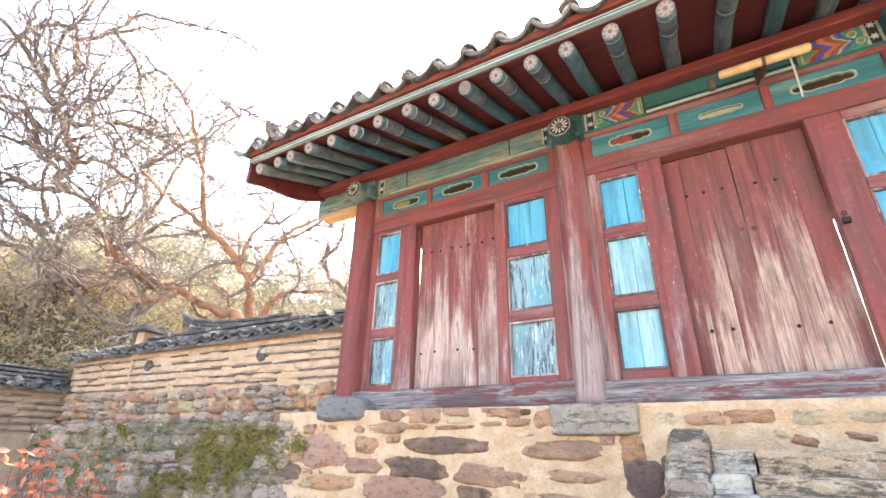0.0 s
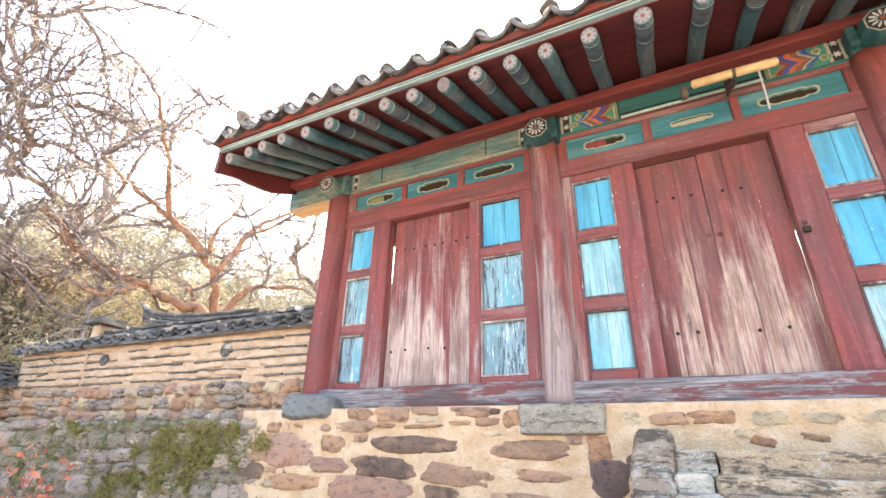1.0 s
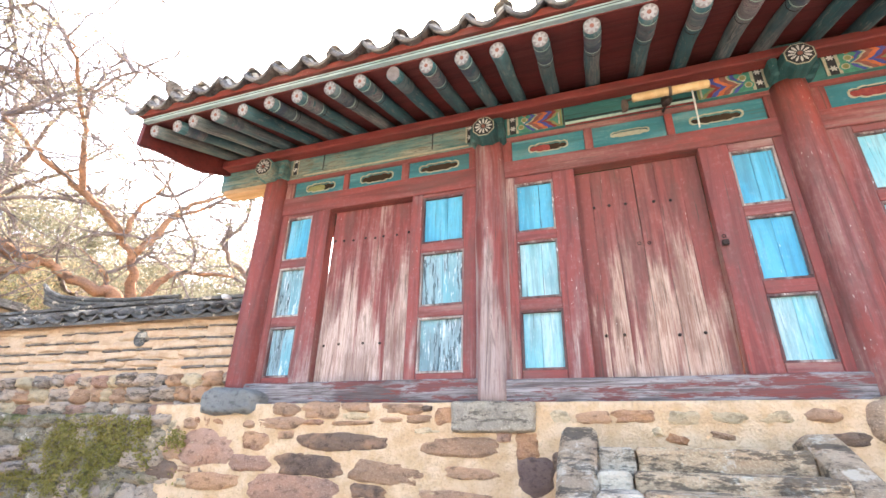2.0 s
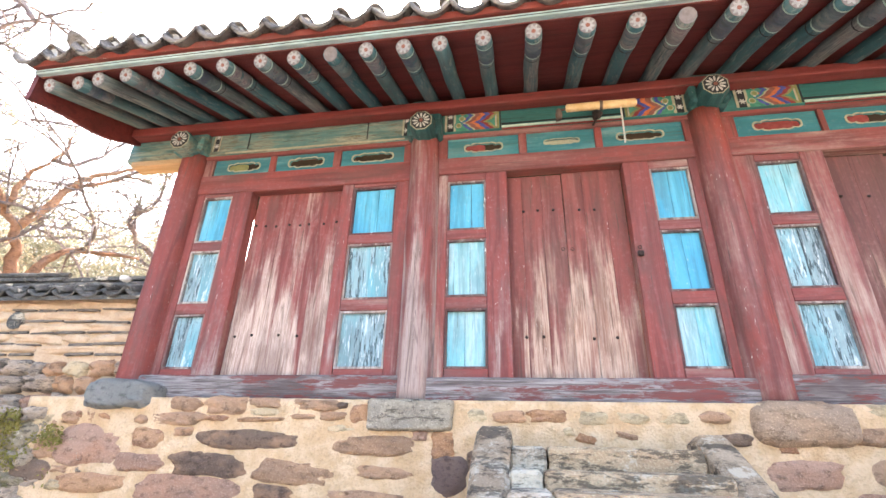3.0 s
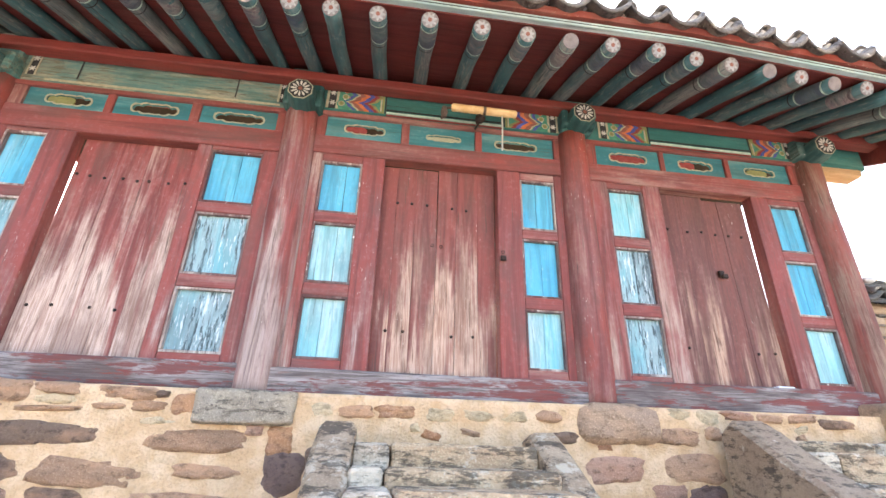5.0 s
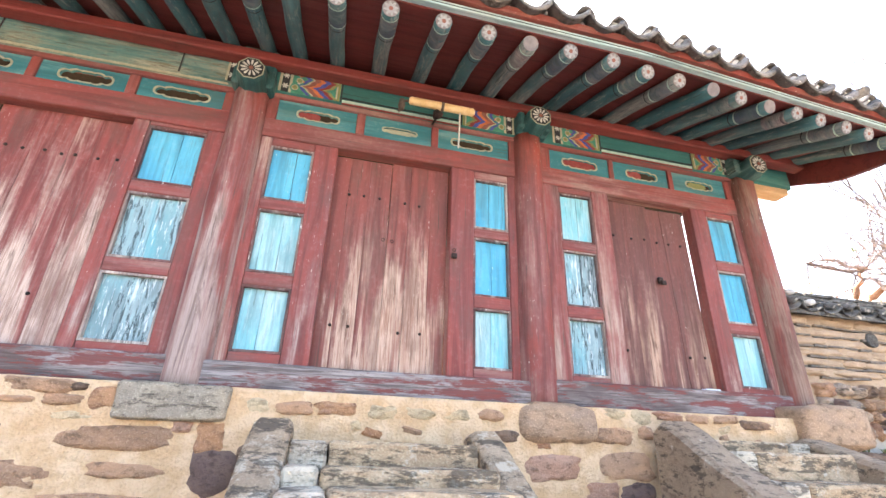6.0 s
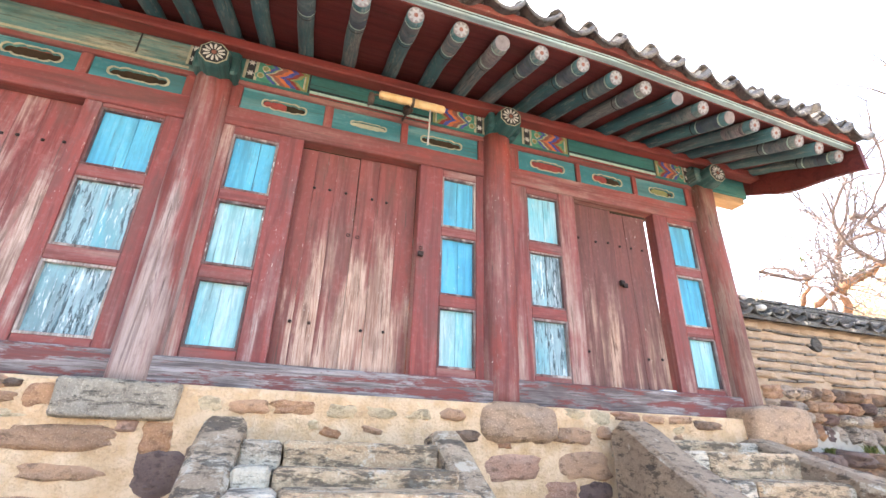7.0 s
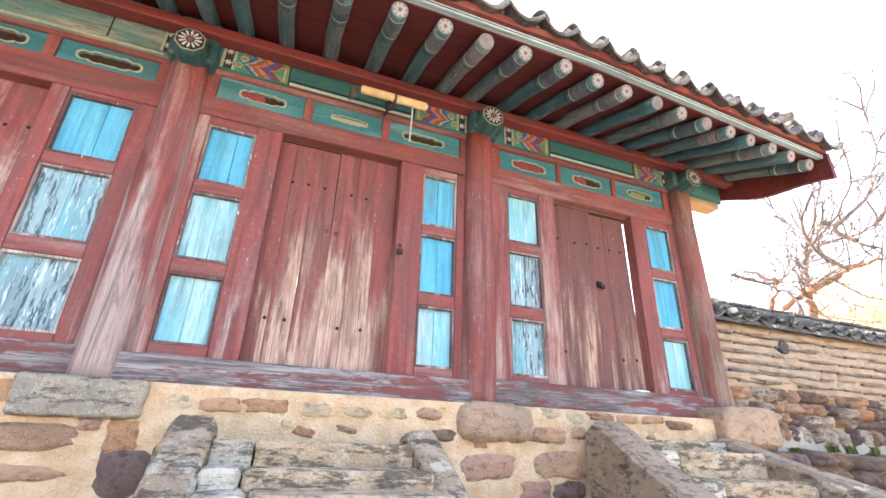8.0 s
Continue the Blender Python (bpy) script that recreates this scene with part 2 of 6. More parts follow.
M_PURLIN = painted_wood("purlin_red", (0.225, 0.040, 0.031), (0.185, 0.036, 0.030), (0.30, 0.12, 0.09), (0.36, 0.18, 0.14), 0.12, "x")
M_FASCIA = painted_wood("fascia_red", (0.27, 0.055, 0.038), (0.22, 0.048, 0.036), (0.42, 0.26, 0.20), (0.52, 0.38, 0.30), 0.34, "x", None, 0.6)
M_TRIM = painted_wood("trim_pale_green", (0.50, 0.60, 0.58), (0.38, 0.54, 0.52), (0.45, 0.45, 0.42), (0.70, 0.70, 0.66), 0.36, "x")
M_MOULD = painted_wood("moulding_chipped", (0.15, 0.05, 0.045), (0.09, 0.045, 0.04), (0.40, 0.33, 0.28), (0.62, 0.56, 0.50), 0.60, "z", None, 2.2, (0.80, 0.77, 0.72))
M_TAN = plain_mat("fresh_wood_tan", (0.40, 0.245, 0.12), (0.50, 0.33, 0.18), 6.0, 0.7, 0.3, 0.3, stretch=(0.3, 3, 3))
M_DARKWOOD = plain_mat("dark_wood", (0.10, 0.07, 0.055), (0.16, 0.11, 0.085), 6.0, 0.85)
# near-black wood: the dimness inside the gate put into colour
M_SHADE_WOOD = plain_mat("soot_dark_wood", (0.022, 0.017, 0.014), (0.036, 0.027, 0.022), 6.0, 0.9)
M_IRON = plain_mat("rusty_iron", (0.035, 0.028, 0.025), (0.07, 0.045, 0.035), 60.0, 0.65, 0.4, 0.3, 0.6)
M_TILE = stone_mat("roof_tile", ((0.16, 0.14, 0.125), (0.22, 0.19, 0.165), (0.30, 0.25, 0.20)), 0.3, 0.25)
M_TILE_GREY = stone_mat("wall_tile", ((0.102, 0.094, 0.084), (0.162, 0.150, 0.132), (0.216, 0.198, 0.174)), 0.3, 0.3)
M_LIME = plain_mat("lime_plug", (0.50, 0.48, 0.45), (0.64, 0.62, 0.58), 20.0, 0.9)
M_MORTAR = plain_mat("clay_mortar", (0.59, 0.385, 0.215), (0.70, 0.50, 0.315), 6.5, 0.95, 1.0, 0.30, depth=0.03)
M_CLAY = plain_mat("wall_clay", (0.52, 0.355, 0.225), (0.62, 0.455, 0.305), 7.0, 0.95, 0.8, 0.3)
# the same clay darkened: shade on the side and east walls put into colour
M_CLAY_SHADED = plain_mat("wall_clay_dull", (0.36, 0.255, 0.17), (0.45, 0.33, 0.225), 7.0, 0.95, 0.8, 0.35)
M_SLATE = plain_mat("course_tile", (0.12, 0.10, 0.085), (0.22, 0.18, 0.145), 14.0, 0.9, 0.6)
STONE = {
    "g": stone_mat("stone_greybrown", ((0.360, 0.217, 0.133), (0.461, 0.282, 0.176), (0.560, 0.328, 0.190))),
    "p": stone_mat("stone_purple", ((0.383, 0.226, 0.156), (0.502, 0.306, 0.215), (0.468, 0.253, 0.160))),
    "P": stone_mat("stone_deep_purple", ((0.147, 0.094, 0.082), (0.187, 0.125, 0.104), (0.227, 0.150, 0.119)), 0.12),
    "d": stone_mat("stone_dark", ((0.157, 0.103, 0.075), (0.218, 0.144, 0.100), (0.401, 0.233, 0.141))),
    "o": stone_mat("stone_ochre", ((0.464, 0.232, 0.113), (0.552, 0.321, 0.179), (0.347, 0.193, 0.131))),
    "w": stone_mat("stone_pale", ((0.579, 0.425, 0.257), (0.661, 0.502, 0.313), (0.496, 0.386, 0.246)), 0.2),
    "m": stone_mat("stone_mossy", ((0.227, 0.183, 0.126), (0.312, 0.255, 0.178), (0.388, 0.306, 0.210)), 0.4, 0.32, 0.5),
    "l": stone_mat("stone_lilac_grey", ((0.351, 0.271, 0.211), (0.456, 0.356, 0.275), (0.526, 0.390, 0.275)), 0.3, 0.15),
}
M_STEP = stone_mat("step_granite", ((0.603, 0.412, 0.248), (0.686, 0.490, 0.310), (0.489, 0.323, 0.194)), 0.4, 0.6, stain=0.035)
M_STEP_LIME = stone_mat("step_lime_mortar", ((0.70, 0.58, 0.43), (0.76, 0.64, 0.49), (0.56, 0.44, 0.32)), 0.3, 0.9, stain=0.02)
M_RAIL = stone_mat("rail_stone", ((0.330, 0.225, 0.152), (0.400, 0.285, 0.193), (0.460, 0.330, 0.216)), 0.3, 0.25)
M_RAIL_GREY = stone_mat("rail_granite", ((0.416, 0.295, 0.191), (0.520, 0.380, 0.251), (0.562, 0.410, 0.270)), 0.4, 0.85, stain=0.03)
M_BASE = stone_mat("base_granite", ((0.421, 0.345, 0.254), (0.503, 0.418, 0.308), (0.351, 0.294, 0.227)), 0.4, 0.25)
M_BASE_GREY = stone_mat("base_bluegrey", ((0.22, 0.215, 0.20), (0.24, 0.232, 0.212), (0.29, 0.27, 0.24)), 0.2)
M_BASE_BROWN = stone_mat("base_brown", ((0.468, 0.305, 0.194), (0.550, 0.373, 0.238), (0.386, 0.266, 0.184)), 0.45)
M_BARK = stone_mat("pine_bark", ((0.31, 0.215, 0.172), (0.39, 0.285, 0.235), (0.24, 0.178, 0.15)), 0.25)
M_BARK_RED = stone_mat("red_pine_bark", ((0.405, 0.210, 0.120), (0.495, 0.285, 0.173), (0.300, 0.173, 0.117)), 0.25)
M_TWIG = stone_mat("twig_bark", ((0.235, 0.180, 0.160), (0.30, 0.235, 0.21), (0.18, 0.142, 0.135)), 0.2)


def leaf_mat(name, c1, c2, c3):
    m, nt, b = base_mat(name, 0.65)
    r = node(nt, "NewGeometry").outputs["Random Per Island"]
    col = mix(nt, ramp(nt, r, 0.0, 0.6), c1, c2)
    col = mix(nt, ramp(nt, r, 0.7, 1.0), col, c3)
    big = noise_of(nt, coords(nt, (0.5, 0.5, 0.5), spin=False), 1.0, 3.0, 0.6)
    col = mix(nt, math_of(nt, "MULTIPLY", ramp(nt, big, 0.45, 0.7), 0.35), col, c3)
    nt.links.new(col, b.inputs["Base Color"])
    tr = node(nt, "BsdfTranslucent", {"Color": col})
    mx = node(nt, "MixShader", {0: 0.42, 1: b.outputs[0], 2: tr.outputs[0]})
    nt.links.new(mx.outputs[0], nt.nodes["Material Output"].inputs["Surface"])
    return m


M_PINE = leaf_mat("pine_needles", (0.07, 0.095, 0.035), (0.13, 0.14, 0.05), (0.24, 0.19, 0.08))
# needles made paler and greyer: haze put into the leaf colour
M_PINE_HAZE = leaf_mat("far_needles", (0.19, 0.185, 0.12), (0.26, 0.24, 0.16), (0.34, 0.27, 0.19))
M_BUSH = leaf_mat("hill_foliage", (0.27, 0.29, 0.13), (0.40, 0.38, 0.19), (0.52, 0.37, 0.24))
M_AUTUMN = leaf_mat("autumn_foliage", (0.40, 0.30, 0.18), (0.46, 0.36, 0.21), (0.36, 0.24, 0.16))
M_REDLEAF = leaf_mat("red_leaves", (0.46, 0.13, 0.08), (0.58, 0.23, 0.13), (0.60, 0.30, 0.22))
M_GRASS = leaf_mat("weeds", (0.10, 0.14, 0.04), (0.19, 0.20, 0.06), (0.30, 0.26, 0.11))
M_GROUND = plain_mat("earth", (0.36, 0.31, 0.245), (0.46, 0.40, 0.325), 0.9, 0.95, 0.6, 0.35)
M_MOSS = leaf_mat("moss", (0.17, 0.155, 0.035), (0.29, 0.25, 0.06), (0.38, 0.30, 0.11))
M_HILL = stone_mat("leaf_litter", ((0.10, 0.075, 0.04), (0.13, 0.10, 0.05), (0.17, 0.125, 0.07)), 0.5)


def flat_paint(name, c, rough=0.7):
    return plain_mat(name, c, [min(1.0, v * 1.25 + 0.01) for v in c], 25.0, rough, 0.15, 0.3)


P = {
    "black": flat_paint("paint_black", (0.022, 0.022, 0.022)), "white": flat_paint("paint_white", (0.47, 0.45, 0.40)),
    "cream": flat_paint("paint_cream", (0.34, 0.315, 0.22)), "orange": flat_paint("paint_orange", (0.46, 0.125, 0.045)),
    "blue": flat_paint("paint_ultramarine", (0.05, 0.065, 0.24)), "green": flat_paint("paint_green", (0.05, 0.20, 0.13)),
    "red": flat_paint("paint_dark_red", (0.20, 0.035, 0.03)), "olive": flat_paint("paint_olive", (0.19, 0.19, 0.07)),
    "disc": flat_paint("paint_greyed_white", (0.17, 0.14, 0.13)), "pale": flat_paint("paint_pale_green", (0.36, 0.48, 0.40)), "rose": flat_paint("paint_rose", (0.20, 0.075, 0.05)), "dull": flat_paint("paint_dulled_white", (0.27, 0.255, 0.24)),
}


# ---- building blocks ----
rng = random.Random(7)


def part(name, bm, material, parent, label="", smooth=False):
    me = bpy.data.meshes.new(name)
    bmesh.ops.recalc_face_normals(bm, faces=bm.faces)
    bm.to_mesh(me)
    bm.free()
    return mesh_part(name, me, material, parent, label, smooth)


def mesh_part(name, me, material, parent, label="", smooth=False):
    if material and not me.materials:
        me.materials.append(material)
    if smooth:
        me.shade_smooth()
    ob = new(name, me)
    if parent:
        attach(ob, parent)
    if label:
        tagged(ob, label)
    return ob


def attach(ob, parent):
    """Makes ob, built in world metres, a child of a parent that stands unturned at its own place."""
    ob.parent = parent
    top = parent
    while top.parent:
        top = top.parent
    ob.matrix_parent_inverse = Matrix.Translation(-top.location) if parent == top else Matrix.Identity(4)


def thing(name, loc, label, category, group="", kind=""):
    e = new(name)
    e.location = loc
    e.empty_display_size = 0.2
    return tagged(e, label, category, group, kind)


def box(bm, x0, x1, y0, y1, z0, z1, bev=0.0):
    v = [bm.verts.new(p) for p in ((x0, y0, z0), (x1, y0, z0), (x1, y1, z0), (x0, y1, z0), (x0, y0, z1), (x1, y0, z1), (x1, y1, z1), (x0, y1, z1))]
    f = [bm.faces.new([v[i] for i in q]) for q in ((0, 3, 2, 1), (4, 5, 6, 7), (0, 1, 5, 4), (1, 2, 6, 5), (2, 3, 7, 6), (3, 0, 4, 7))]
    if bev:
        edges = list({e for q in f for e in q.edges})
        bmesh.ops.bevel(bm, geom=edges, offset=bev, segments=1, affect="EDGES")
    return bm


def block(x0, x1, y0, y1, z0, z1, bev=0.006, jit=0.0):
    bm = box(bmesh.new(), x0, x1, y0, y1, z0, z1, bev)
    if jit:
        for v in bm.verts:
            v.co += Vector((rng.uniform(-jit, jit), rng.uniform(-jit, jit), rng.uniform(-jit, jit)))
    return bm


def timber(x0, x1, y0, y1, z0, z1, bev=0.008, along="z", step=0.25, amp=0.004):
    """A sawn timber, cut into lengths and slightly wavy along its grain."""
    bm = box(bmesh.new(), x0, x1, y0, y1, z0, z1, bev)
    i = "xyz".index(along)
    lo, hi = (x0, y0, z0)[i], (x1, y1, z1)[i]
    n = max(1, int((hi - lo) / step))
    axis = Vector((0, 0, 0))
    axis[i] = 1
    for k in range(1, n):
        p = Vector((0, 0, 0))
        p[i] = lo + (hi - lo) * k / n
        bmesh.ops.bisect_plane(bm, geom=bm.verts[:] + bm.edges[:] + bm.faces[:], plane_co=p, plane_no=axis)
    for v in bm.verts:
        d = noise.noise_vector(v.co * 2.3 + Vector((x0 * 3, z0 * 2, 0))) * amp
        d[i] = 0
        v.co += d
    return bm


def sweep(bm, pts, radii, sides=8, cap=True):
    """A round tapered limb along pts."""
    rings = []
    ref = Vector((0.13, 0.31, 0.94))
    for k, p in enumerate(pts):
        d = (pts[min(k + 1, len(pts) - 1)] - pts[max(k - 1, 0)])
        d = d.normalized() if d.length > 1e-6 else Vector((0, 0, 1))
        u = d.cross(ref)
        u = u.normalized() if u.length > 0.05 else d.cross(Vector((1, 0, 0))).normalized()
        w = d.cross(u)
        rings.append([bm.verts.new(p + (u * math.cos(a) + w * math.sin(a)) * radii[k]) for a in (2 * math.pi * j / sides for j in range(sides))])
    for a, b in zip(rings, rings[1:]):
        for j in range(sides):
            bm.faces.new((a[j], a[(j + 1) % sides], b[(j + 1) % sides], b[j]))
    if cap:
        bm.faces.new(rings[0][::-1])
        bm.faces.new(rings[-1])
    return rings


def slab_poly(bm, outline, y, thick):
    """A flat plate with its outline given in (x, z), its face at y towards the front."""
    a = [bm.verts.new((x, y, z)) for x, z in outline]
    b = [bm.verts.new((x, y + thick, z)) for x, z in outline]
    bm.faces.new(a)
    n = len(a)
    for i in range(n):
        bm.faces.new((a[i], b[i], b[(i + 1) % n], a[(i + 1) % n]))


# ---- stones: a set of unit shapes, front towards -y, that the walls share ----
def stone_shape(seed):
    """A broken fieldstone: ragged outline, a lumpy face that dips under the mortar at its edge."""
    r = random.Random(seed)
    n = 18
    power = r.uniform(2.6, 6.5)
    ring = []
    for k in range(n):
        a = 2 * math.pi * (k + 0.5) / n
        c, s = math.cos(a), math.sin(a)
        q = 0.5 / (abs(c) ** power + abs(s) ** power) ** (1 / power)
        q *= 0.93 + 0.26 * noise.noise((1.5 * c, 1.5 * s, seed * 3.7)) + 0.14 * noise.noise((4.5 * c, 4.5 * s, seed * 1.9))
        ring.append((q * c, q * s))
    bm = bmesh.new()
    layers = []
    for y, sc in ((1.2, 1.06), (0.55, 1.02), (-0.30, 0.90), (-0.80, 0.66), (-0.95, 0.34)):
        layers.append([bm.verts.new((x * sc, y + (0.55 * noise.noise((x * sc * 5, z * sc * 5, seed)) + r.uniform(-0.1, 0.1)) * (sc < 1), z * sc)) for x, z in ring])
    for a, b in zip(layers, layers[1:]):
        for j in range(n):
            bm.faces.new((a[j], a[(j + 1) % n], b[(j + 1) % n], b[j]))
    mid = bm.verts.new((r.uniform(-0.06, 0.06), -1.0, r.uniform(-0.06, 0.06)))
    for j in range(n):
        bm.faces.new((layers[-1][j], layers[-1][(j + 1) % n], mid))
    bmesh.ops.recalc_face_normals(bm, faces=bm.faces)
    me = bpy.data.meshes.new("stone")
    bm.to_mesh(me)
    bm.free()
    me.materials.append(STONE["g"])
    me.shade_smooth()
    return me


STONE_SHAPES = [stone_shape(100 + k) for k in range(26)]


def lay_stone(parent, kind, x0, x1, z0, z1, y, depth=0.05, tilt=0.0):
    ob = new("stone", rng.choice(STONE_SHAPES))
    ob.parent = parent
    ob.matrix_basis = pose((x0 + x1) / 2, y, (z0 + z1) / 2, rng.uniform(-4, 4), tilt, rng.uniform(-4, 4)) @ Matrix.Diagonal(((x1 - x0) * 1.13, depth, (z1 - z0) * 1.16, 1))
    ob.material_slots[0].link = "OBJECT"
    ob.material_slots[0].material = STONE[kind]
    return ob


def lay_rubble(parent, x0, x1, z0, z1, y, kinds, tall=(0.10, 0.20), wide=(0.14, 0.40), gap=0.025, depth=0.07, skip=None):
    z = z1
    while z > z0 + 0.05:
        h = rng.uniform(*tall)
        x = x0 + rng.uniform(-0.1, 0.05)
        while x < x1:
            w = rng.uniform(*wide)
            jz = rng.uniform(-0.02, 0.02)
            a, b, lo, hi = x, min(x + w, x1), z - h + jz, z + jz
            if b - a > 0.08 and not (skip and skip(a, b, lo, hi)):
                lay_stone(parent, rng.choice(kinds), a, b - gap, lo + gap * 0.5, hi - gap * 0.5, y + rng.uniform(-0.015, 0.02), depth * rng.uniform(0.7, 1.3), rng.uniform(-7, 7))
            x += w
        z -= h


# ---- ground: one sheet, level in front, up on the terrace behind the wall, then the hillside ----
def ground_height(x, y):
    side = max(0.0, -x - 7.5 - 1.9 * min(1.0, max(0.0, (1.5 - y) / 1.5)), x - 10.5) * min(1.0, max(0.0, (y + 14.0) / 8.0))
    d = math.hypot(side, max(0.0, y - 3.0))
    base = 1.96 if y >= 0.0 else 1.96 * min(1.0, side / 1.2)
    rise = (9.0 if x < 0 else 7.0) * (1 - math.exp(-d / 14.0))
    return base + rise + 0.5 * noise.noise((x * 0.11, y * 0.13, 0.3)) * min(1, d / 6)


def build_ground():
    xs = [-600, -250, -120, -70] + [-48 + 2.4 * k for k in range(41)] + [75, 130, 260, 600]
    ys = [-600, -200, -80, -40, -20, -12, -8, -5.5, -4.5, -3.5, -2.5, -1.5, -0.6, -0.02, 0.02, 1, 2.5, 4, 5, 6, 7.5, 9, 11, 13, 16, 20, 25, 32, 42, 60, 100, 250, 600]
    verts = [(x, y, ground_height(x, y) + (0.03 * noise.noise((x * 0.8, y * 0.8, 0)) if y < -0.6 else 0)) for y in ys for x in xs]
    n = len(xs)
    faces = [(j * n + i, j * n + i + 1, (j + 1) * n + i + 1, (j + 1) * n + i) for j in range(len(ys) - 1) for i in range(n - 1)]
    me = bpy.data.meshes.new("ground")
    me.from_pydata(verts, [], faces)
    me.materials.append(M_GROUND)
    me.materials.append(M_HILL)
    for p in me.polygons:
        p.material_index = 1 if p.center.y > 5 or p.center.z > 2.1 or p.center.x < -9.4 or p.center.x > 11.5 else 0
        p.use_smooth = p.center.y > 5
    tagged(new("ground", me), "bare sandy earth rising to a wooded hillside", "ground", kind="structure")


build_ground()

# ---- terrace: mortared stone retaining wall under the gate ----
TERRACE_Y = -0.25


def rough_face(name, x0, x1, z0, z1, yf, yb, material, label, category, amp=0.018, cell=0.09):
    """A wall body with an uneven front."""
    nx, nz = max(2, int((x1 - x0) / cell)), max(2, int((z1 - z0) / cell))
    bm = bmesh.new()
    grid = [[bm.verts.new((x0 + (x1 - x0) * i / nx, yf + amp * (noise.noise((x0 + i * cell * 5.1, j * cell * 5.7, yf)) + 0.55 * noise.noise((x0 + i * cell * 14.0, j * cell * 15.0, yf)) + 0.35 * noise.noise((i * cell * 37.0, j * cell * 39.0, yf))), z0 + (z1 - z0) * j / nz)) for i in range(nx + 1)] for j in range(nz + 1)]
    for j in range(nz):
        for i in range(nx):
            bm.faces.new((grid[j][i], grid[j][i + 1], grid[j + 1][i + 1], grid[j + 1][i])).smooth = True
    top = grid[nz]
    back = [bm.verts.new((v.co.x, yb, z1)) for v in top]
    for i in range(nx):
        bm.faces.new((top[i], top[i + 1], back[i + 1], back[i]))
    low = [bm.verts.new((v.co.x, yb, z0)) for v in grid[0]]
    for i in range(nx):
        bm.faces.new((back[i], back[i + 1], low[i + 1], low[i]))
    for side in (0, nx):
        col = [grid[j][side] for j in range(nz + 1)]
        bm.faces.new(col + [back[side], low[side]])
    ob = part(name, bm, material, None)
    return tagged(ob, label, category, kind="structure")


terrace = rough_face("retaining_wall", -3.75, 4.62, 0.0, 1.995, TERRACE_Y, 3.4, M_MORTAR, "retaining wall of brown and purple fieldstones in sandy clay mortar", "wall", 0.017, 0.024)

# ---- column base stones ----
def boulder(name, cx, cy, cz, sx, sy, sz, material, label, power=5.0, rough=0.02, seed=0, skew=0.0):
    bm = bmesh.new()
    bmesh.ops.create_icosphere(bm, subdivisions=4, radius=1.0)
    for v in bm.verts:
        p = Vector([math.copysign(abs(c) ** (2 / power * 1.0), c) for c in v.co])
        k = 1 / max(1e-6, (abs(p.x) ** power + abs(p.y) ** power + abs(p.z) ** power) ** (1 / power))
        p *= k
        q = Vector((p.x * sx, p.y * sy, p.z * sz))
        q.x += skew * p.z * sx
        q += noise.noise_vector(q * 4.0 + Vector((seed, 0, 0))) * rough + noise.noise_vector(q * 15.0 + Vector((0, seed, 0))) * rough * 0.45 + noise.noise_vector(q * 38.0) * rough * 0.2
        v.co = q
    ob = part(name, bm, material, None, smooth=True)
    ob.location = (cx, cy, cz)
    return tagged(ob, label, "base stone", "column base stones")


boulder("base_stone", -2.93, -0.11, 2.012, 0.315, 0.22, 0.118, M_BASE_GREY, "smooth rounded blue-grey boulder under the end column", 4.2, 0.03, 1)
boulder("base_stone", -0.54, -0.02, 1.893, 0.315, 0.29, 0.108, M_BASE, "squared granite block with lichen under a column", 11.0, 0.014, 2)
boulder("base_stone", 1.97, -0.02, 1.868, 0.335, 0.31, 0.15, M_BASE_BROWN, "rough brown boulder under a column", 3.6, 0.034, 8)
boulder("base_stone", 4.40, -0.12, 1.94, 0.34, 0.25, 0.165, M_BASE_BROWN, "flat brown rock under the end column", 9.0, 0.022, 4)

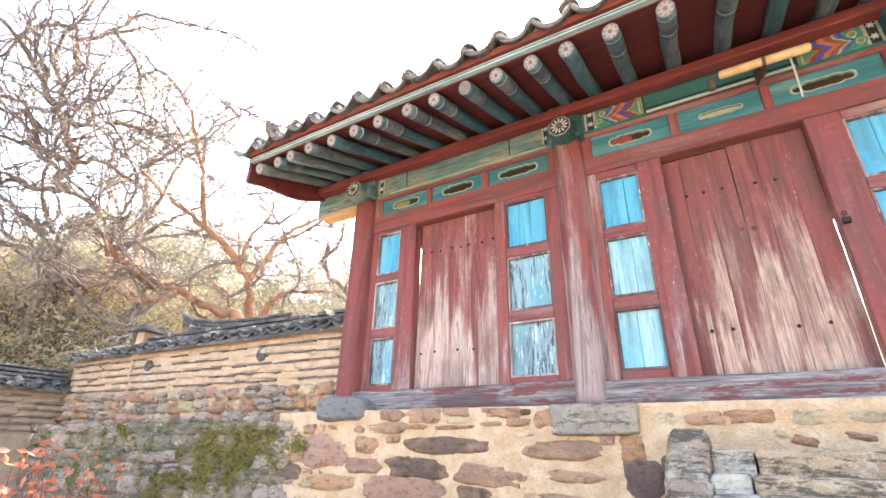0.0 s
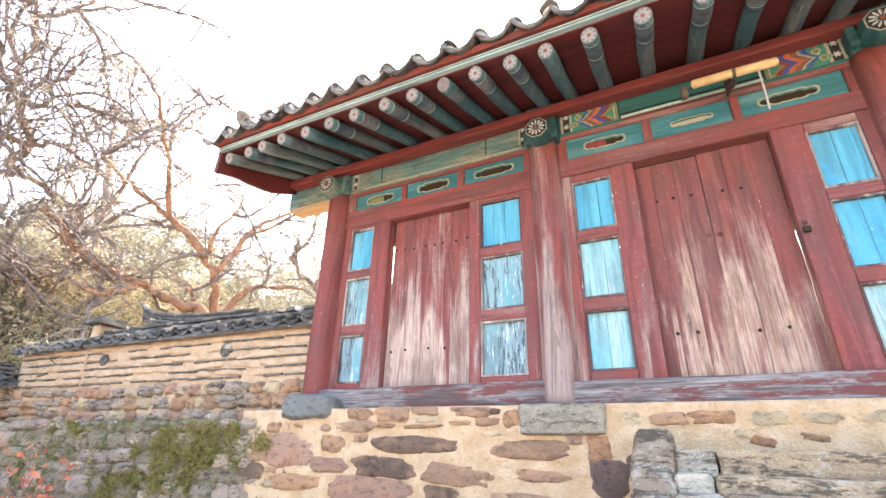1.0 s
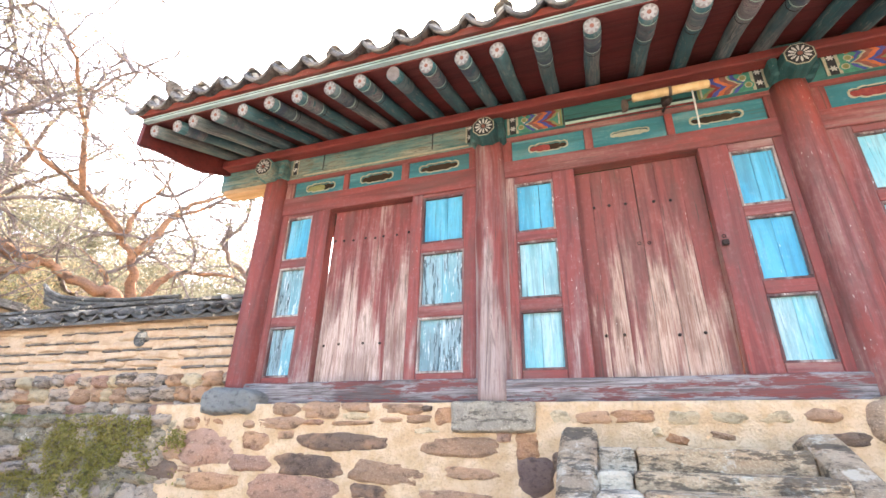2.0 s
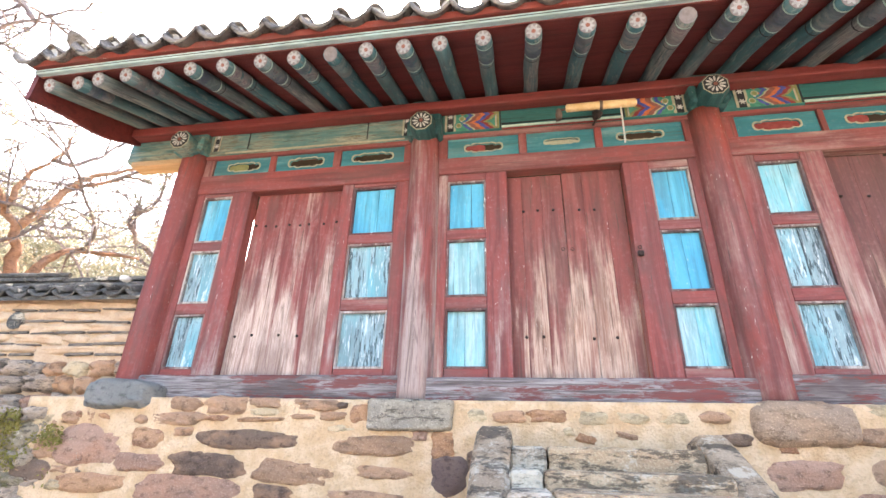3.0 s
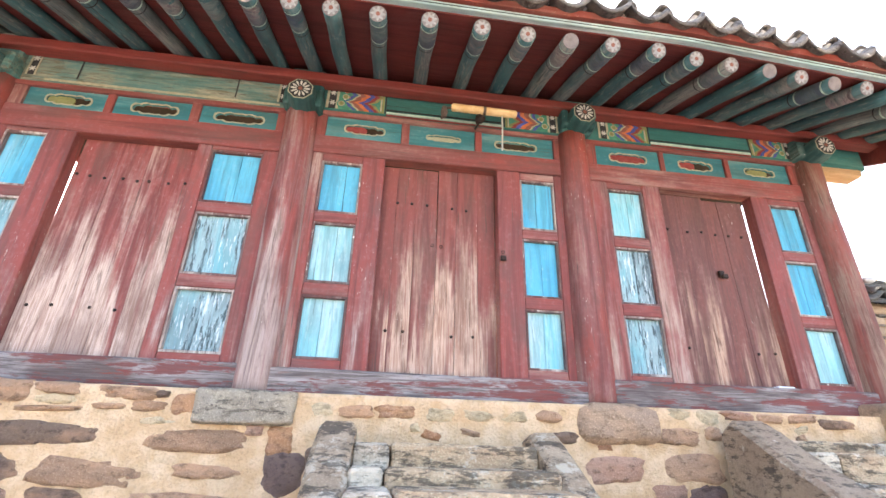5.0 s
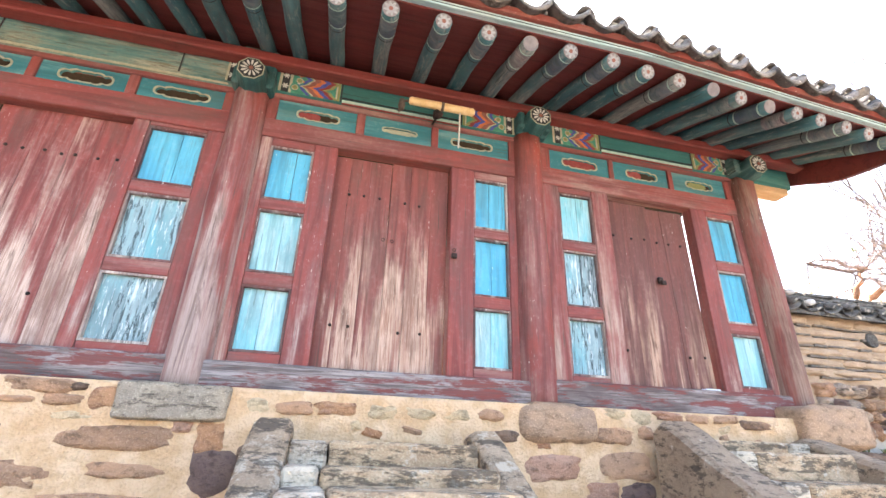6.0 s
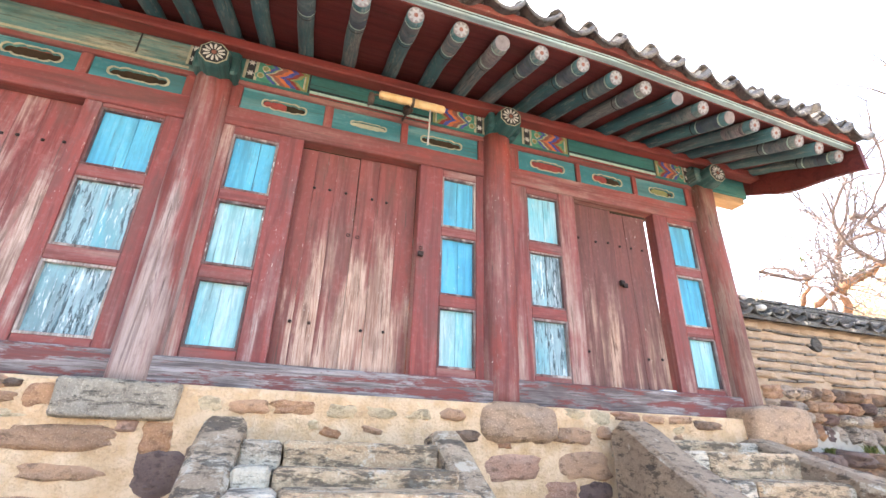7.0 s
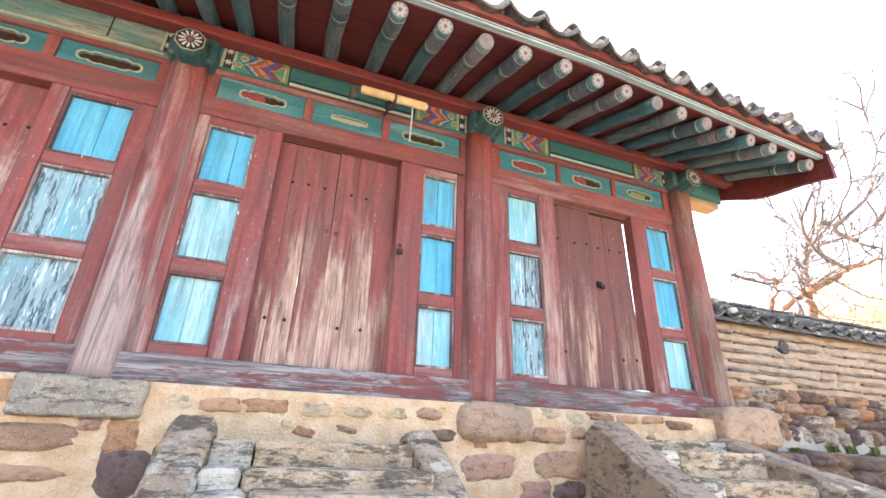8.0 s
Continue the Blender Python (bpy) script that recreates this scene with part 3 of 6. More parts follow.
# ---- stone stairs ----
def stair(label, x0, x1, edges, rails, low_z, rail_mat):
    """edges: (front y, top z) of the steps from the top down; then even steps to the ground."""
    st = thing("stone_staircase", ((x0 + x1) / 2, edges[-1][0], 0), label, "stairs", "stone stairs")
    y, z = edges[-1]
    while z > low_z:
        y, z = y - 0.29, z - 0.165
        edges = edges + [(y, z)]
    back = TERRACE_Y + 0.05
    for k, (y, z) in enumerate(edges):
        if z <= 0.02:
            break
        cuts = [x0, x0 + (x1 - x0) * rng.choice((0.17, 0.2, 0.8)), x1]
        for a, b in zip(cuts, cuts[1:]):
            bm = bmesh.new()
            box(bm, a + 0.006, b - 0.006, y, back, max(0, z - 0.30), z, 0.018)
            bmesh.ops.subdivide_edges(bm, edges=[e for e in bm.edges if e.calc_length() > 0.2], cuts=6, use_grid_fill=True)
            for v in bm.verts:
                v.co += noise.noise_vector(v.co * 5.0) * 0.006 + noise.noise_vector(v.co * 17.0) * 0.007
            part("step", bm, M_STEP if b - a > 0.35 else M_STEP_LIME, st, "worn grey granite step with lichen" if b - a > 0.35 else "short step stone smeared with white lime")
        back = y + 0.04
    for (xa, xb, pts, h) in rails:
        bm = bmesh.new()
        rings = []
        for (y, z) in pts:
            c = 0.03
            prof = ((xa, z - h), (xb, z - h), (xb, z - c), (xb - c, z), (xa + c, z), (xa, z - c))
            rings.append([bm.verts.new((x + 0.018 * noise.noise((y * 3, x, 0)), y, max(-0.02, zz) + 0.014 * noise.noise((y * 4, x * 5, 2)))) for x, zz in prof])
        for a, b in zip(rings, rings[1:]):
            for j in range(6):
                bm.faces.new((a[j], a[(j + 1) % 6], b[(j + 1) % 6], b[j]))
        bm.faces.new(rings[0][::-1])
        bm.faces.new(rings[-1])
        part("side_stone", bm, rail_mat, st, "long sloping side stone, stained dark with white lichen")
    return st


def slope(y0, z0, y1, z1, n, lip=0.0):
    return [(y0 + (y1 - y0) * k / n, z0 + (z1 - z0) * k / n - (lip if k == 0 else 0)) for k in range(n + 1)]


stair("weathered granite stairs up to the middle door", 0.165, 1.225, [(-0.72, 1.707), (-1.04, 1.59), (-1.36, 1.515)],
      [(-0.03, 0.175, [(-0.42, 1.77)] + slope(-0.58, 1.815, -3.75, 0.10, 22), 0.62), (1.215, 1.395, [(-0.42, 1.76)] + slope(-0.56, 1.79, -3.75, 0.10, 22), 0.62)], 0.2, M_RAIL_GREY)
stair("weathered granite stairs up to a side door", 2.90, 3.87, [(-0.50, 1.80), (-0.80, 1.728), (-1.11, 1.565)],
      [(2.64, 2.92, [(-0.36, 1.86)] + slope(-0.44, 1.915, -3.6, 0.05, 22), 0.5), (3.86, 4.12, [(-0.32, 1.81)] + slope(-0.42, 1.83, -1.6, 1.46, 12) + slope(-1.75, 1.40, -3.6, 0.05, 14), 0.5)], 0.2, M_RAIL)

# ---- the gate ----
gate = thing("gate_building", (0.69, 0.0, 2.0), "old timber gate with flaking red paint and blue panels", "gate")
COLS = [(-3.04, M_COL_A), (-0.57, M_COL_B), (1.93, M_COL_C), (4.41, M_COL_D)]
for x, m in COLS:
    bm = bmesh.new()
    n = 16
    pts = [Vector((x + 0.012 * noise.noise((x, k * 0.3, 0)), 0.0, 1.96 + 2.50 * k / n)) for k in range(n + 1)]
    rings = sweep(bm, pts, [0.150 - 0.012 * k / n for k in range(n + 1)], 28)
    for v in bm.verts:
        a = math.atan2(v.co.y, v.co.x - x)
        v.co += Vector((math.cos(a), math.sin(a), 0)) * (0.006 * noise.noise((a * 2.2, v.co.z * 0.6, x)) + 0.003 * noise.noise((a * 9, v.co.z * 0.9, x)))
    part("column", bm, m, gate, smooth=True)
for x, m in COLS:
    bm = bmesh.new()
    sweep(bm, [Vector((x, 2.7, 1.96)), Vector((x, 2.7, 4.6))], [0.15, 0.14], 16)
    part("rear_column", bm, M_COL_A, gate, smooth=True)

Z0, Z1, Z2, Z3, Z4, Z5 = 2.25, 2.73, 2.83, 3.35, 3.44, 3.935   # panel rows
BAYS = [
    dict(c=(-2.885, -0.72), pl=(-2.82, -2.51), door=(-2.30, -1.36), pr=(-1.25, -0.83), dz=(2.19, 3.97), zl=3.97, mats=((M_PAN_NEW, M_PAN_OLD, M_PAN_OLD), (M_PAN_NEW, M_PAN_OLD, M_PAN_OLD)), dm=M_DOOR_A),
    dict(c=(-0.42, 1.785), pl=(-0.345, 0.0), door=(0.19, 1.19), pr=(1.40, 1.72), dz=(2.175, 4.01), zl=4.01, mats=((M_PAN_NEW, M_PAN_MID, M_PAN_MID), (M_PAN_NEW, M_PAN_NEW, M_PAN_MID)), dm=M_DOOR_B),
    dict(c=(2.075, 4.265), pl=(2.23, 2.575), door=(2.75, 3.69), pr=(3.87, 4.20), dz=(2.20, 4.0), zl=4.0, mats=((M_PAN_MID, M_PAN_OLD, M_PAN_OLD), (M_PAN_NEW, M_PAN_NEW, M_PAN_MID)), dm=M_DOOR_C),
]


def side_panel(x0, x1, z0, z1, mat):
    """A boarded panel: thin chipped moulding round two upright boards."""
    bm = bmesh.new()
    t = 0.019
    for a in ((x0, x1, z0, z0 + t), (x0, x1, z1 - t, z1), (x0, x0 + t, z0 + t, z1 - t), (x1 - t, x1, z0 + t, z1 - t)):
        box(bm, a[0], a[1], -0.010 + rng.uniform(-0.004, 0.003), 0.03, a[2], a[3], 0.003)
    fr = part("side_panel", bm, M_MOULD, gate, "small boarded panel in peeling sky-blue paint")
    cut = x0 + (x1 - x0) * rng.uniform(0.45, 0.62)
    for a, b in ((x0 + 0.004, cut - 0.0015), (cut + 0.0015, x1 - 0.004)):
        part("board", timber(a, b, 0.024 + rng.uniform(-0.004, 0.004), 0.044, z0 + 0.004, z1 - 0.004, 0.002, "z", 0.2, 0.003), mat, fr)


def stud(parent, x, y, z, r=0.013):
    bm = bmesh.new()
    rings = []
    for k, (rr, yy) in enumerate(((1.0, 0.0), (0.95, -0.006), (0.6, -0.012))):
        rings.append([bm.verts.new((x + r * rr * math.cos(a), y + yy, z + r * rr * math.sin(a))) for a in (math.pi * j / 4 for j in range(8))])
    for a, b in zip(rings, rings[1:]):
        for j in range(8):
            bm.faces.new((a[j], a[(j + 1) % 8], b[(j + 1) % 8], b[j]))
    bm.faces.new(rings[-1])
    part("stud", bm, M_IRON, parent)


def leaf_door(x0, x1, z0, z1, mat, planks, studs_hi, studs_lo, lean, zh, zl):
    bm = bmesh.new()
    for z in (zh, zl):
        box(bm, x0 + 0.03, x1 - 0.03, 0.115, 0.155, z - 0.04, z + 0.04, 0.004)
    d = part("door", bm, M_DARKWOOD, gate, "weathered plank door leaf, red paint bleached to bare wood")
    xs = [x0] + [x0 + (x1 - x0) * p for p in planks] + [x1]
    for a, b in zip(xs, xs[1:]):
        bm = timber(a + 0.0002, b - 0.0002, 0.07 + rng.uniform(-0.003, 0.003), 0.115, z0, z1, 0.003, "z", 0.2, 0.004)
        for v in bm.verts:
            v.co.x += lean * (v.co.z - z0) / (z1 - z0)
        part("plank", bm, mat, d)
    for s, z in ((studs_hi, zh), (studs_lo, zl)):
        for p in s:
            stud(d, x0 + (x1 - x0) * p + lean * (z - z0) / (z1 - z0), 0.069, z + rng.uniform(-0.012, 0.012))
    return d


for b in BAYS:
    (cl, cr), (pl0, pl1), (d0, d1), (pr0, pr1) = b["c"], b["pl"], b["door"], b["pr"]
    zl = b["zl"]
    part("sill_beam", timber(cl - 0.07, cr + 0.07, -0.10, 0.12, 1.998, b["dz"][0], 0.012, "x", 0.3, 0.006), M_SILL, gate, "thick sill beam weathered grey with traces of red")
    part("lintel", timber(cl - 0.05, cr + 0.05, -0.030, 0.10, zl, 4.185, 0.008, "x", 0.3, 0.004), M_RED_X, gate)
    dh = -0.032 if d0 < -1 else 0.0
    part("rail", timber(cl - 0.05, cr + 0.05, -0.034, 0.10, 4.412 + dh, 4.455 + dh, 0.006, "x", 0.3, 0.003), M_RED_X, gate)
    zb = b["dz"][0]
    for a, c, m in ((cl - 0.06, pl0, M_RED), (pl1, d0, M_RED_WORN if d0 < 1 else M_RED), (d1, pr0, M_RED_WORN if d1 < 0 else M_RED), (pr1, cr + 0.06, M_RED)):
        part("jamb", timber(a, c, -0.020 + rng.uniform(-0.003, 0.003), 0.10, zb, zl, 0.006, "z", 0.3, 0.004), m, gate)
    for (p0, p1), ms in (((pl0, pl1), b["mats"][0]), ((pr0, pr1), b["mats"][1])):
        for za, zc in ((zb, Z0), (Z1, Z2), (Z3, Z4), (Z5, zl)):
            part("cross_rail", timber(p0 + 0.001, p1 - 0.001, -0.015, 0.10, za, zc, 0.006, "x", 0.3, 0.003), M_RED_X, gate)
        for (za, zc), m in zip(((Z4, Z5), (Z2, Z3), (Z0, Z1)), ms):
            side_panel(p0, p1, za, zc, m)

leaf_door(-2.299, -1.77, 2.192, 3.965, M_DOOR_A, (0.55,), (0.06, 0.25, 0.46, 0.72, 0.93), (0.12, 0.42, 0.9), 0.030, 3.62, 2.54)
leaf_door(-1.768, -1.362, 2.192, 3.965, M_DOOR_A, (0.42,), (0.18, 0.55, 0.86), (0.3,), 0.0, 3.62, 2.54)
leaf_door(0.180, 0.6735, 2.178, 3.985, M_DOOR_B, (0.28, 0.62), (0.3, 0.55, 0.82), (0.25, 0.52), -0.003, 3.62, 2.50)
leaf_door(0.6745, 1.180, 2.178, 4.0, M_DOOR_B, (0.33, 0.7), (0.25, 0.5), (0.28, 0.62), 0.002, 3.62, 2.50)
leaf_door(2.752, 3.235, 2.203, 3.985, M_DOOR_C, (0.45,), (0.15, 0.55, 0.85), (0.15,), 0.0, 3.60, 2.50)
leaf_door(3.237, 3.681, 2.203, 3.96, M_DOOR_C, (0.4,), (0.2, 0.5, 0.8), (0.5, 0.85), -0.034, 3.60, 2.50)
for x, z in ((0.640, 3.25), (0.715, 3.245), (1.225, 3.20)):
    bm = bmesh.new()
    ring = [Vector((x + 0.013 * math.cos(a), 0.062 if x < 1.2 else -0.03, z + 0.013 * math.sin(a))) for a in (2 * math.pi * k / 10 for k in range(11))]
    sweep(bm, ring, [0.003] * 11, 5, False)
    part("door_ring", bm, M_IRON, gate)
part("latch", block(1.20, 1.245, -0.062, -0.03, 3.12, 3.16, 0.004), M_IRON, gate, "small rusty iron latch")
bm = block(3.235, 3.285, 0.035, 0.07, 3.17, 3.225, 0.006)
box(bm, 3.25, 3.30, 0.02, 0.045, 3.15, 3.19, 0.004)
part("door_lock", bm, M_IRON, gate, "dark iron padlock and hasp")
tagged(part("paper_scrap", block(3.42, 3.56, -0.09, 0.03, 2.2, 2.212, 0.002), flat_paint("paper_white", (0.7, 0.74, 0.8)), None), "pale folded paper lying on the sill", "paper")
tagged(part("paper_tag", block(2.765, 2.79, 0.05, 0.066, 2.2, 2.245, 0.001), flat_paint("tag_white", (0.75, 0.77, 0.8)), None), "small white tag stuck at the foot of the door", "tag")

# transom panels with cut-out cartouches
def cartouche(cx, cz, w, h, n=56):
    """A long slot with scalloped, pinched ends."""
    out = []
    for k in range(n):
        a = 2 * math.pi * (k + 0.5) / n
        c, s = math.cos(a), math.sin(a)
        u = abs(c) ** 0.8
        if u < 0.58:
            q = 0.92 + 0.08 * math.cos(u * 16)
        elif u < 0.68:
            q = 0.62
        else:
            q = 0.74 * math.sqrt(max(0.0, 1 - ((u - 0.80) / 0.201) ** 2)) if u > 0.80 else 0.66 + 0.08 * (u - 0.68) / 0.12
        out.append((cx + math.copysign(u, c) * w / 2, cz + math.copysign(max(0.04, q), s) * h / 2))
    return out


def transom(x0, x1, z0, z1, w, h, fill=None):
    cx, cz = (x0 + x1) / 2 + rng.uniform(-0.02, 0.02), (z0 + z1) / 2
    hole = cartouche(cx, cz, w, h)
    n = len(hole)
    outer = []
    for x, z in hole:
        dx, dz = x - cx, z - cz
        k = min((x1 - cx) / max(1e-5, abs(dx)) if dx > 0 else (cx - x0) / max(1e-5, abs(dx)), (z1 - cz) / max(1e-5, abs(dz)))
        outer.append((cx + dx * k, cz + dz * k))
    for corner in ((x0, z0), (x1, z0), (x1, z1), (x0, z1)):
        i = min(range(n), key=lambda j: (outer[j][0] - corner[0]) ** 2 + (outer[j][1] - corner[1]) ** 2)
        outer[i] = corner
    def annulus(bm, inner, outr, y, t):
        rows = [[bm.verts.new((x, yy, z)) for x, z in loop] for loop, yy in ((inner, y + t), (inner, y), (outr, y), (outr, y + t))]
        for a, b in zip(rows, rows[1:]):
            for j in range(n):
                bm.faces.new((a[j], a[(j + 1) % n], b[(j + 1) % n], b[j]))
    bm = bmesh.new()
    annulus(bm, hole, outer, 0.0, 0.025)
    tp = part("transom_panel", bm, M_TEAL, gate, "teal transom board with a pierced cartouche")
    bm = bmesh.new()
    rim = [(cx + (x - cx) * 1.05 + math.copysign(0.006, x - cx), cz + (z - cz) * 1.10 + math.copysign(0.006, z - cz)) for x, z in hole]
    annulus(bm, hole, rim, -0.004, 0.008)
    part("cartouche_rim", bm, P["cream"], tp, "pale painted rim")
    if fill:
        bm = bmesh.new()
        a, b, tone = fill
        slab_poly(bm, [p for p in cartouche(cx - w * (0.5 - (a + b) / 2), cz, w * (b - a), h * 0.98, 20)], 0.012, 0.01)
        part("patch", bm, P[tone], tp, "painted board closing part of the opening")


TZ = (4.187, 4.411)
for x0, x1, w, h, fill in ((-2.80, -2.18, 0.34, 0.095, (0.0, 0.62, "olive")), (-2.115, -1.50, 0.36, 0.105, None), (-1.42, -0.78, 0.40, 0.095, None),
                           (-0.355, 0.31, 0.34, 0.09, (0.0, 0.55, "red")), (0.385, 0.99, 0.30, 0.055, (0.0, 1.0, "cream")), (1.055, 1.74, 0.38, 0.09, None),
                           (2.165, 2.81, 0.36, 0.10, (0.0, 1.0, "red")), (2.86, 3.495, 0.34, 0.10, (0.0, 0.5, "red")), (3.55, 4.195, 0.31, 0.085, (0.1, 0.8, "olive"))):
    transom(x0, x1, TZ[0], TZ[1] - (0.032 if x1 < -0.7 else 0.0), w, h, fill)
for b, xs in zip(BAYS, ((-2.80, -2.18, -2.115, -1.50, -1.42, -0.78), (-0.355, 0.31, 0.385, 0.99, 1.055, 1.74), (2.165, 2.81, 2.86, 3.495, 3.55, 4.195))):
    ends = [b["c"][0] - 0.05] + list(xs) + [b["c"][1] + 0.05]
    for a, c in zip(ends[0::2], ends[1::2]):
        part("transom_post", block(a + 0.001, c - 0.001, -0.022, 0.08, 4.185, 4.412 - (0.032 if a < -0.9 else 0.0), 0.005), M_RED, gate)

# tie beams with painted ends
for i, (a, c, m) in enumerate(((-3.88, -0.50, M_BEAM_OLD), (-0.50, 1.93, M_BEAM), (1.93, 5.12, M_BEAM))):
    part("tie_beam", timber(a, c, -0.03, 0.16, 4.457 if i else 4.425, 4.85, 0.015, "x", 0.3, 0.004), m, gate, "painted tie beam, green with patterned ends" if i else "painted tie beam, green paint faded and peeling")
for a, c in ((-3.82, -3.17), (4.52, 5.06)):
    part("corbel", timber(a, c, -0.025, 0.15, 4.378, 4.456, 0.01, "x", 0.2, 0.003), M_TAN, gate, "fresh tan wood end under the beam")
LINE_Y = -0.038
for x0, x1 in ((0.16, 1.255), (2.74, 3.81)):
    for z0, z1, k in ((4.800, 4.822, "pale"), (4.772, 4.784, "black"), (4.482, 4.504, "pale"), (4.520, 4.532, "black"), (4.462, 4.474, "red")):
        part("painted_line", block(x0, x1, LINE_Y - 0.002, LINE_Y + 0.012, z0, z1, 0.001), P[k], gate)
for x0, x1 in ((-2.7, -0.78),):
    for z0, z1, k in ((4.440, 4.458, "cream"),):
        part("painted_line", block(x0, x1, LINE_Y - 0.001, LINE_Y + 0.012, z0, z1, 0.001), P[k], gate)


def flower(bm, cx, cz, r, y, petals=6, inner=0.3):
    out = []
    for k in range(petals * 8):
        a = 2 * math.pi * k / (petals * 8)
        q = r * (0.70 + 0.30 * math.cos(petals * a))
        out.append((cx + q * math.cos(a), cz + q * math.sin(a)))
    slab_poly(bm, out, y, 0.004)


def ribbon(bm, xc, w, z0, z1, amp, teeth, y, steps=24):
    left, right = [], []
    for k in range(steps + 1):
        t = k / steps
        tri = abs(((t * teeth) % 1.0) * 2 - 1)
        x = xc + amp * (tri ** 0.7 - 0.5) + 0.006 * math.sin(k * 1.7)
        left.append((x - w / 2, z0 + (z1 - z0) * t))
        right.append((x + w / 2, z0 + (z1 - z0) * t))
    slab_poly(bm, left + right[::-1], y, 0.003)


def motif(x_col, x_end, worn=False):
    """Painted beam end, from the column outwards: flower strip, lotus, zigzag bands, border."""
    s = 1 if x_end > x_col else -1
    L = abs(x_end - x_col)
    z0, z1 = 4.480, 4.825
    y = LINE_Y
    at = lambda u: x_col + s * u * L
    bands = []
    def rect(u0, u1, k, yy, za=z0, zb=z1):
        bands.append((k, lambda bm: slab_poly(bm, [(at(u0), za), (at(u1), za), (at(u1), zb), (at(u0), zb)], yy, 0.004)))
    if not worn:
        rect(0.0, 1.0, "green", y + 0.002)
    rect(0.0, 0.04, "cream", y - 0.001)
    rect(0.045, 0.155, "black", y - 0.001)
    rect(0.16, 0.20, "cream", y - 0.001)
    for k in range(3):
        bands.append(("white", lambda bm, k=k: flower(bm, at(0.10), z0 + (z1 - z0) * (0.18 + 0.32 * k), 0.030, y - 0.003)))
    if not worn:
        for u, w, k in ((0.50, 0.050, "rose"), (0.585, 0.045, "orange"), (0.665, 0.045, "blue"), (0.745, 0.04, "red"), (0.815, 0.03, "olive"), (0.44, 0.018, "cream"), (0.37, 0.03, "blue")):
            bands.append((k, lambda bm, u=u, w=w: ribbon(bm, at(u), w, z0, z1, 0.10 * s, 2, y - 0.002)))
        for k in range(5):
            a = math.pi * (k + 0.5) / 5
            bands.append((("white", "orange", "green", "orange", "white")[k], lambda bm, a=a: slab_poly(bm, [(at(0.27) + 0.062 * math.sin(a + d) * q * s, (z0 + z1) / 2 - 0.065 * math.cos(a + d) * q) for d, q in ((-0.28, 0.35), (0.28, 0.35), (0.22, 1.0), (0.0, 1.2), (-0.22, 1.0))], y - 0.003, 0.004)))
        for k in range(4):
            z = z0 + (0.06 + 0.08 * (k % 2)) + (0.19 if k > 1 else 0)
            for q, c in ((0.042, "green"), (0.030, "cream"), (0.022, "olive")):
                bands.append((c, lambda bm, z=z, q=q, k=k: slab_poly(bm, [(at(0.25 + 0.06 * (k % 2)) + q * math.cos(b), z + q * math.sin(b)) for b in (math.pi * j / 6 for j in range(12))], y - 0.0025 - (0.05 - q) * 0.05, 0.004)))
    if not worn:
        rect(0.90, 0.925, "cream", y - 0.001)
        rect(0.93, 0.965, "olive", y - 0.001)
    rect(0.975, 1.0, "black", y - 0.001)
    for k, f in bands:
        bm = bmesh.new()
        f(bm)
        part("painted_motif", bm, P[k], gate)


motif(-0.385, 0.155)
motif(1.80, 1.26)
motif(2.205, 2.735)
motif(4.29, 3.81)
motif(-0.72, -1.17, True)
motif(-2.86, -2.45, True)

# capitals: projecting beam ends with painted rosettes
def capital(x, zc, m):
    bm = bmesh.new()
    n = 8
    front = -0.28
    ring_of = lambda r, turn=math.pi / 8: [(r * math.cos(turn + k * math.pi / 4) / math.cos(math.pi / 8), r * math.sin(turn + k * math.pi / 4) / math.cos(math.pi / 8)) for k in range(n)]
    rings = [[bm.verts.new((x + px * sc, y, zc + pz * sc)) for px, pz in ring_of(0.112)] for y, sc in ((0.2, 1.02), (front + 0.03, 1.0), (front, 0.93))]
    for a, b in zip(rings, rings[1:]):
        for j in range(n):
            bm.faces.new((a[j], a[(j + 1) % n], b[(j + 1) % n], b[j]))
    bm.faces.new(rings[-1])
    box(bm, x - 0.15, x + 0.15, -0.10, 0.14, 4.46, 4.85, 0.02)
    for sgn in (-1, 1):
        box(bm, x + sgn * 0.13 - 0.035, x + sgn * 0.13 + 0.035, -0.17, 0.0, zc - 0.06, zc + 0.12, 0.02)
    cp = part("capital", bm, m, gate, "projecting beam end painted dark green")
    bm = bmesh.new()
    slab_poly(bm, [(x + px, zc + pz) for px, pz in ring_of(0.099)], front - 0.003, 0.006)
    part("rosette_border", bm, P["cream"], cp, "pale border of a painted rosette")
    bm = bmesh.new()
    slab_poly(bm, [(x + px, zc + pz) for px, pz in ring_of(0.091)], front - 0.006, 0.006)
    part("rosette_ground", bm, P["black"], cp)
    for k in range(12):
        bm = bmesh.new()
        a = 2 * math.pi * k / 12
        q = lambda r, d: (x + r * math.cos(a + d), zc + r * math.sin(a + d))
        slab_poly(bm, [q(0.028, -0.06), q(0.055, -0.15), q(0.074, -0.10), q(0.082, 0.0), q(0.074, 0.10), q(0.055, 0.15), q(0.028, 0.06)], front - 0.010, 0.006)
        part("rosette_petal", bm, P["white"], cp)
    bm = bmesh.new()
    slab_poly(bm, [(x + 0.018 * math.cos(a), zc + 0.018 * math.sin(a)) for a in (2 * math.pi * k / 12 for k in range(12))], front - 0.012, 0.006)
    part("rosette_heart", bm, P["rose"], cp, "rose-red heart of a painted rosette")


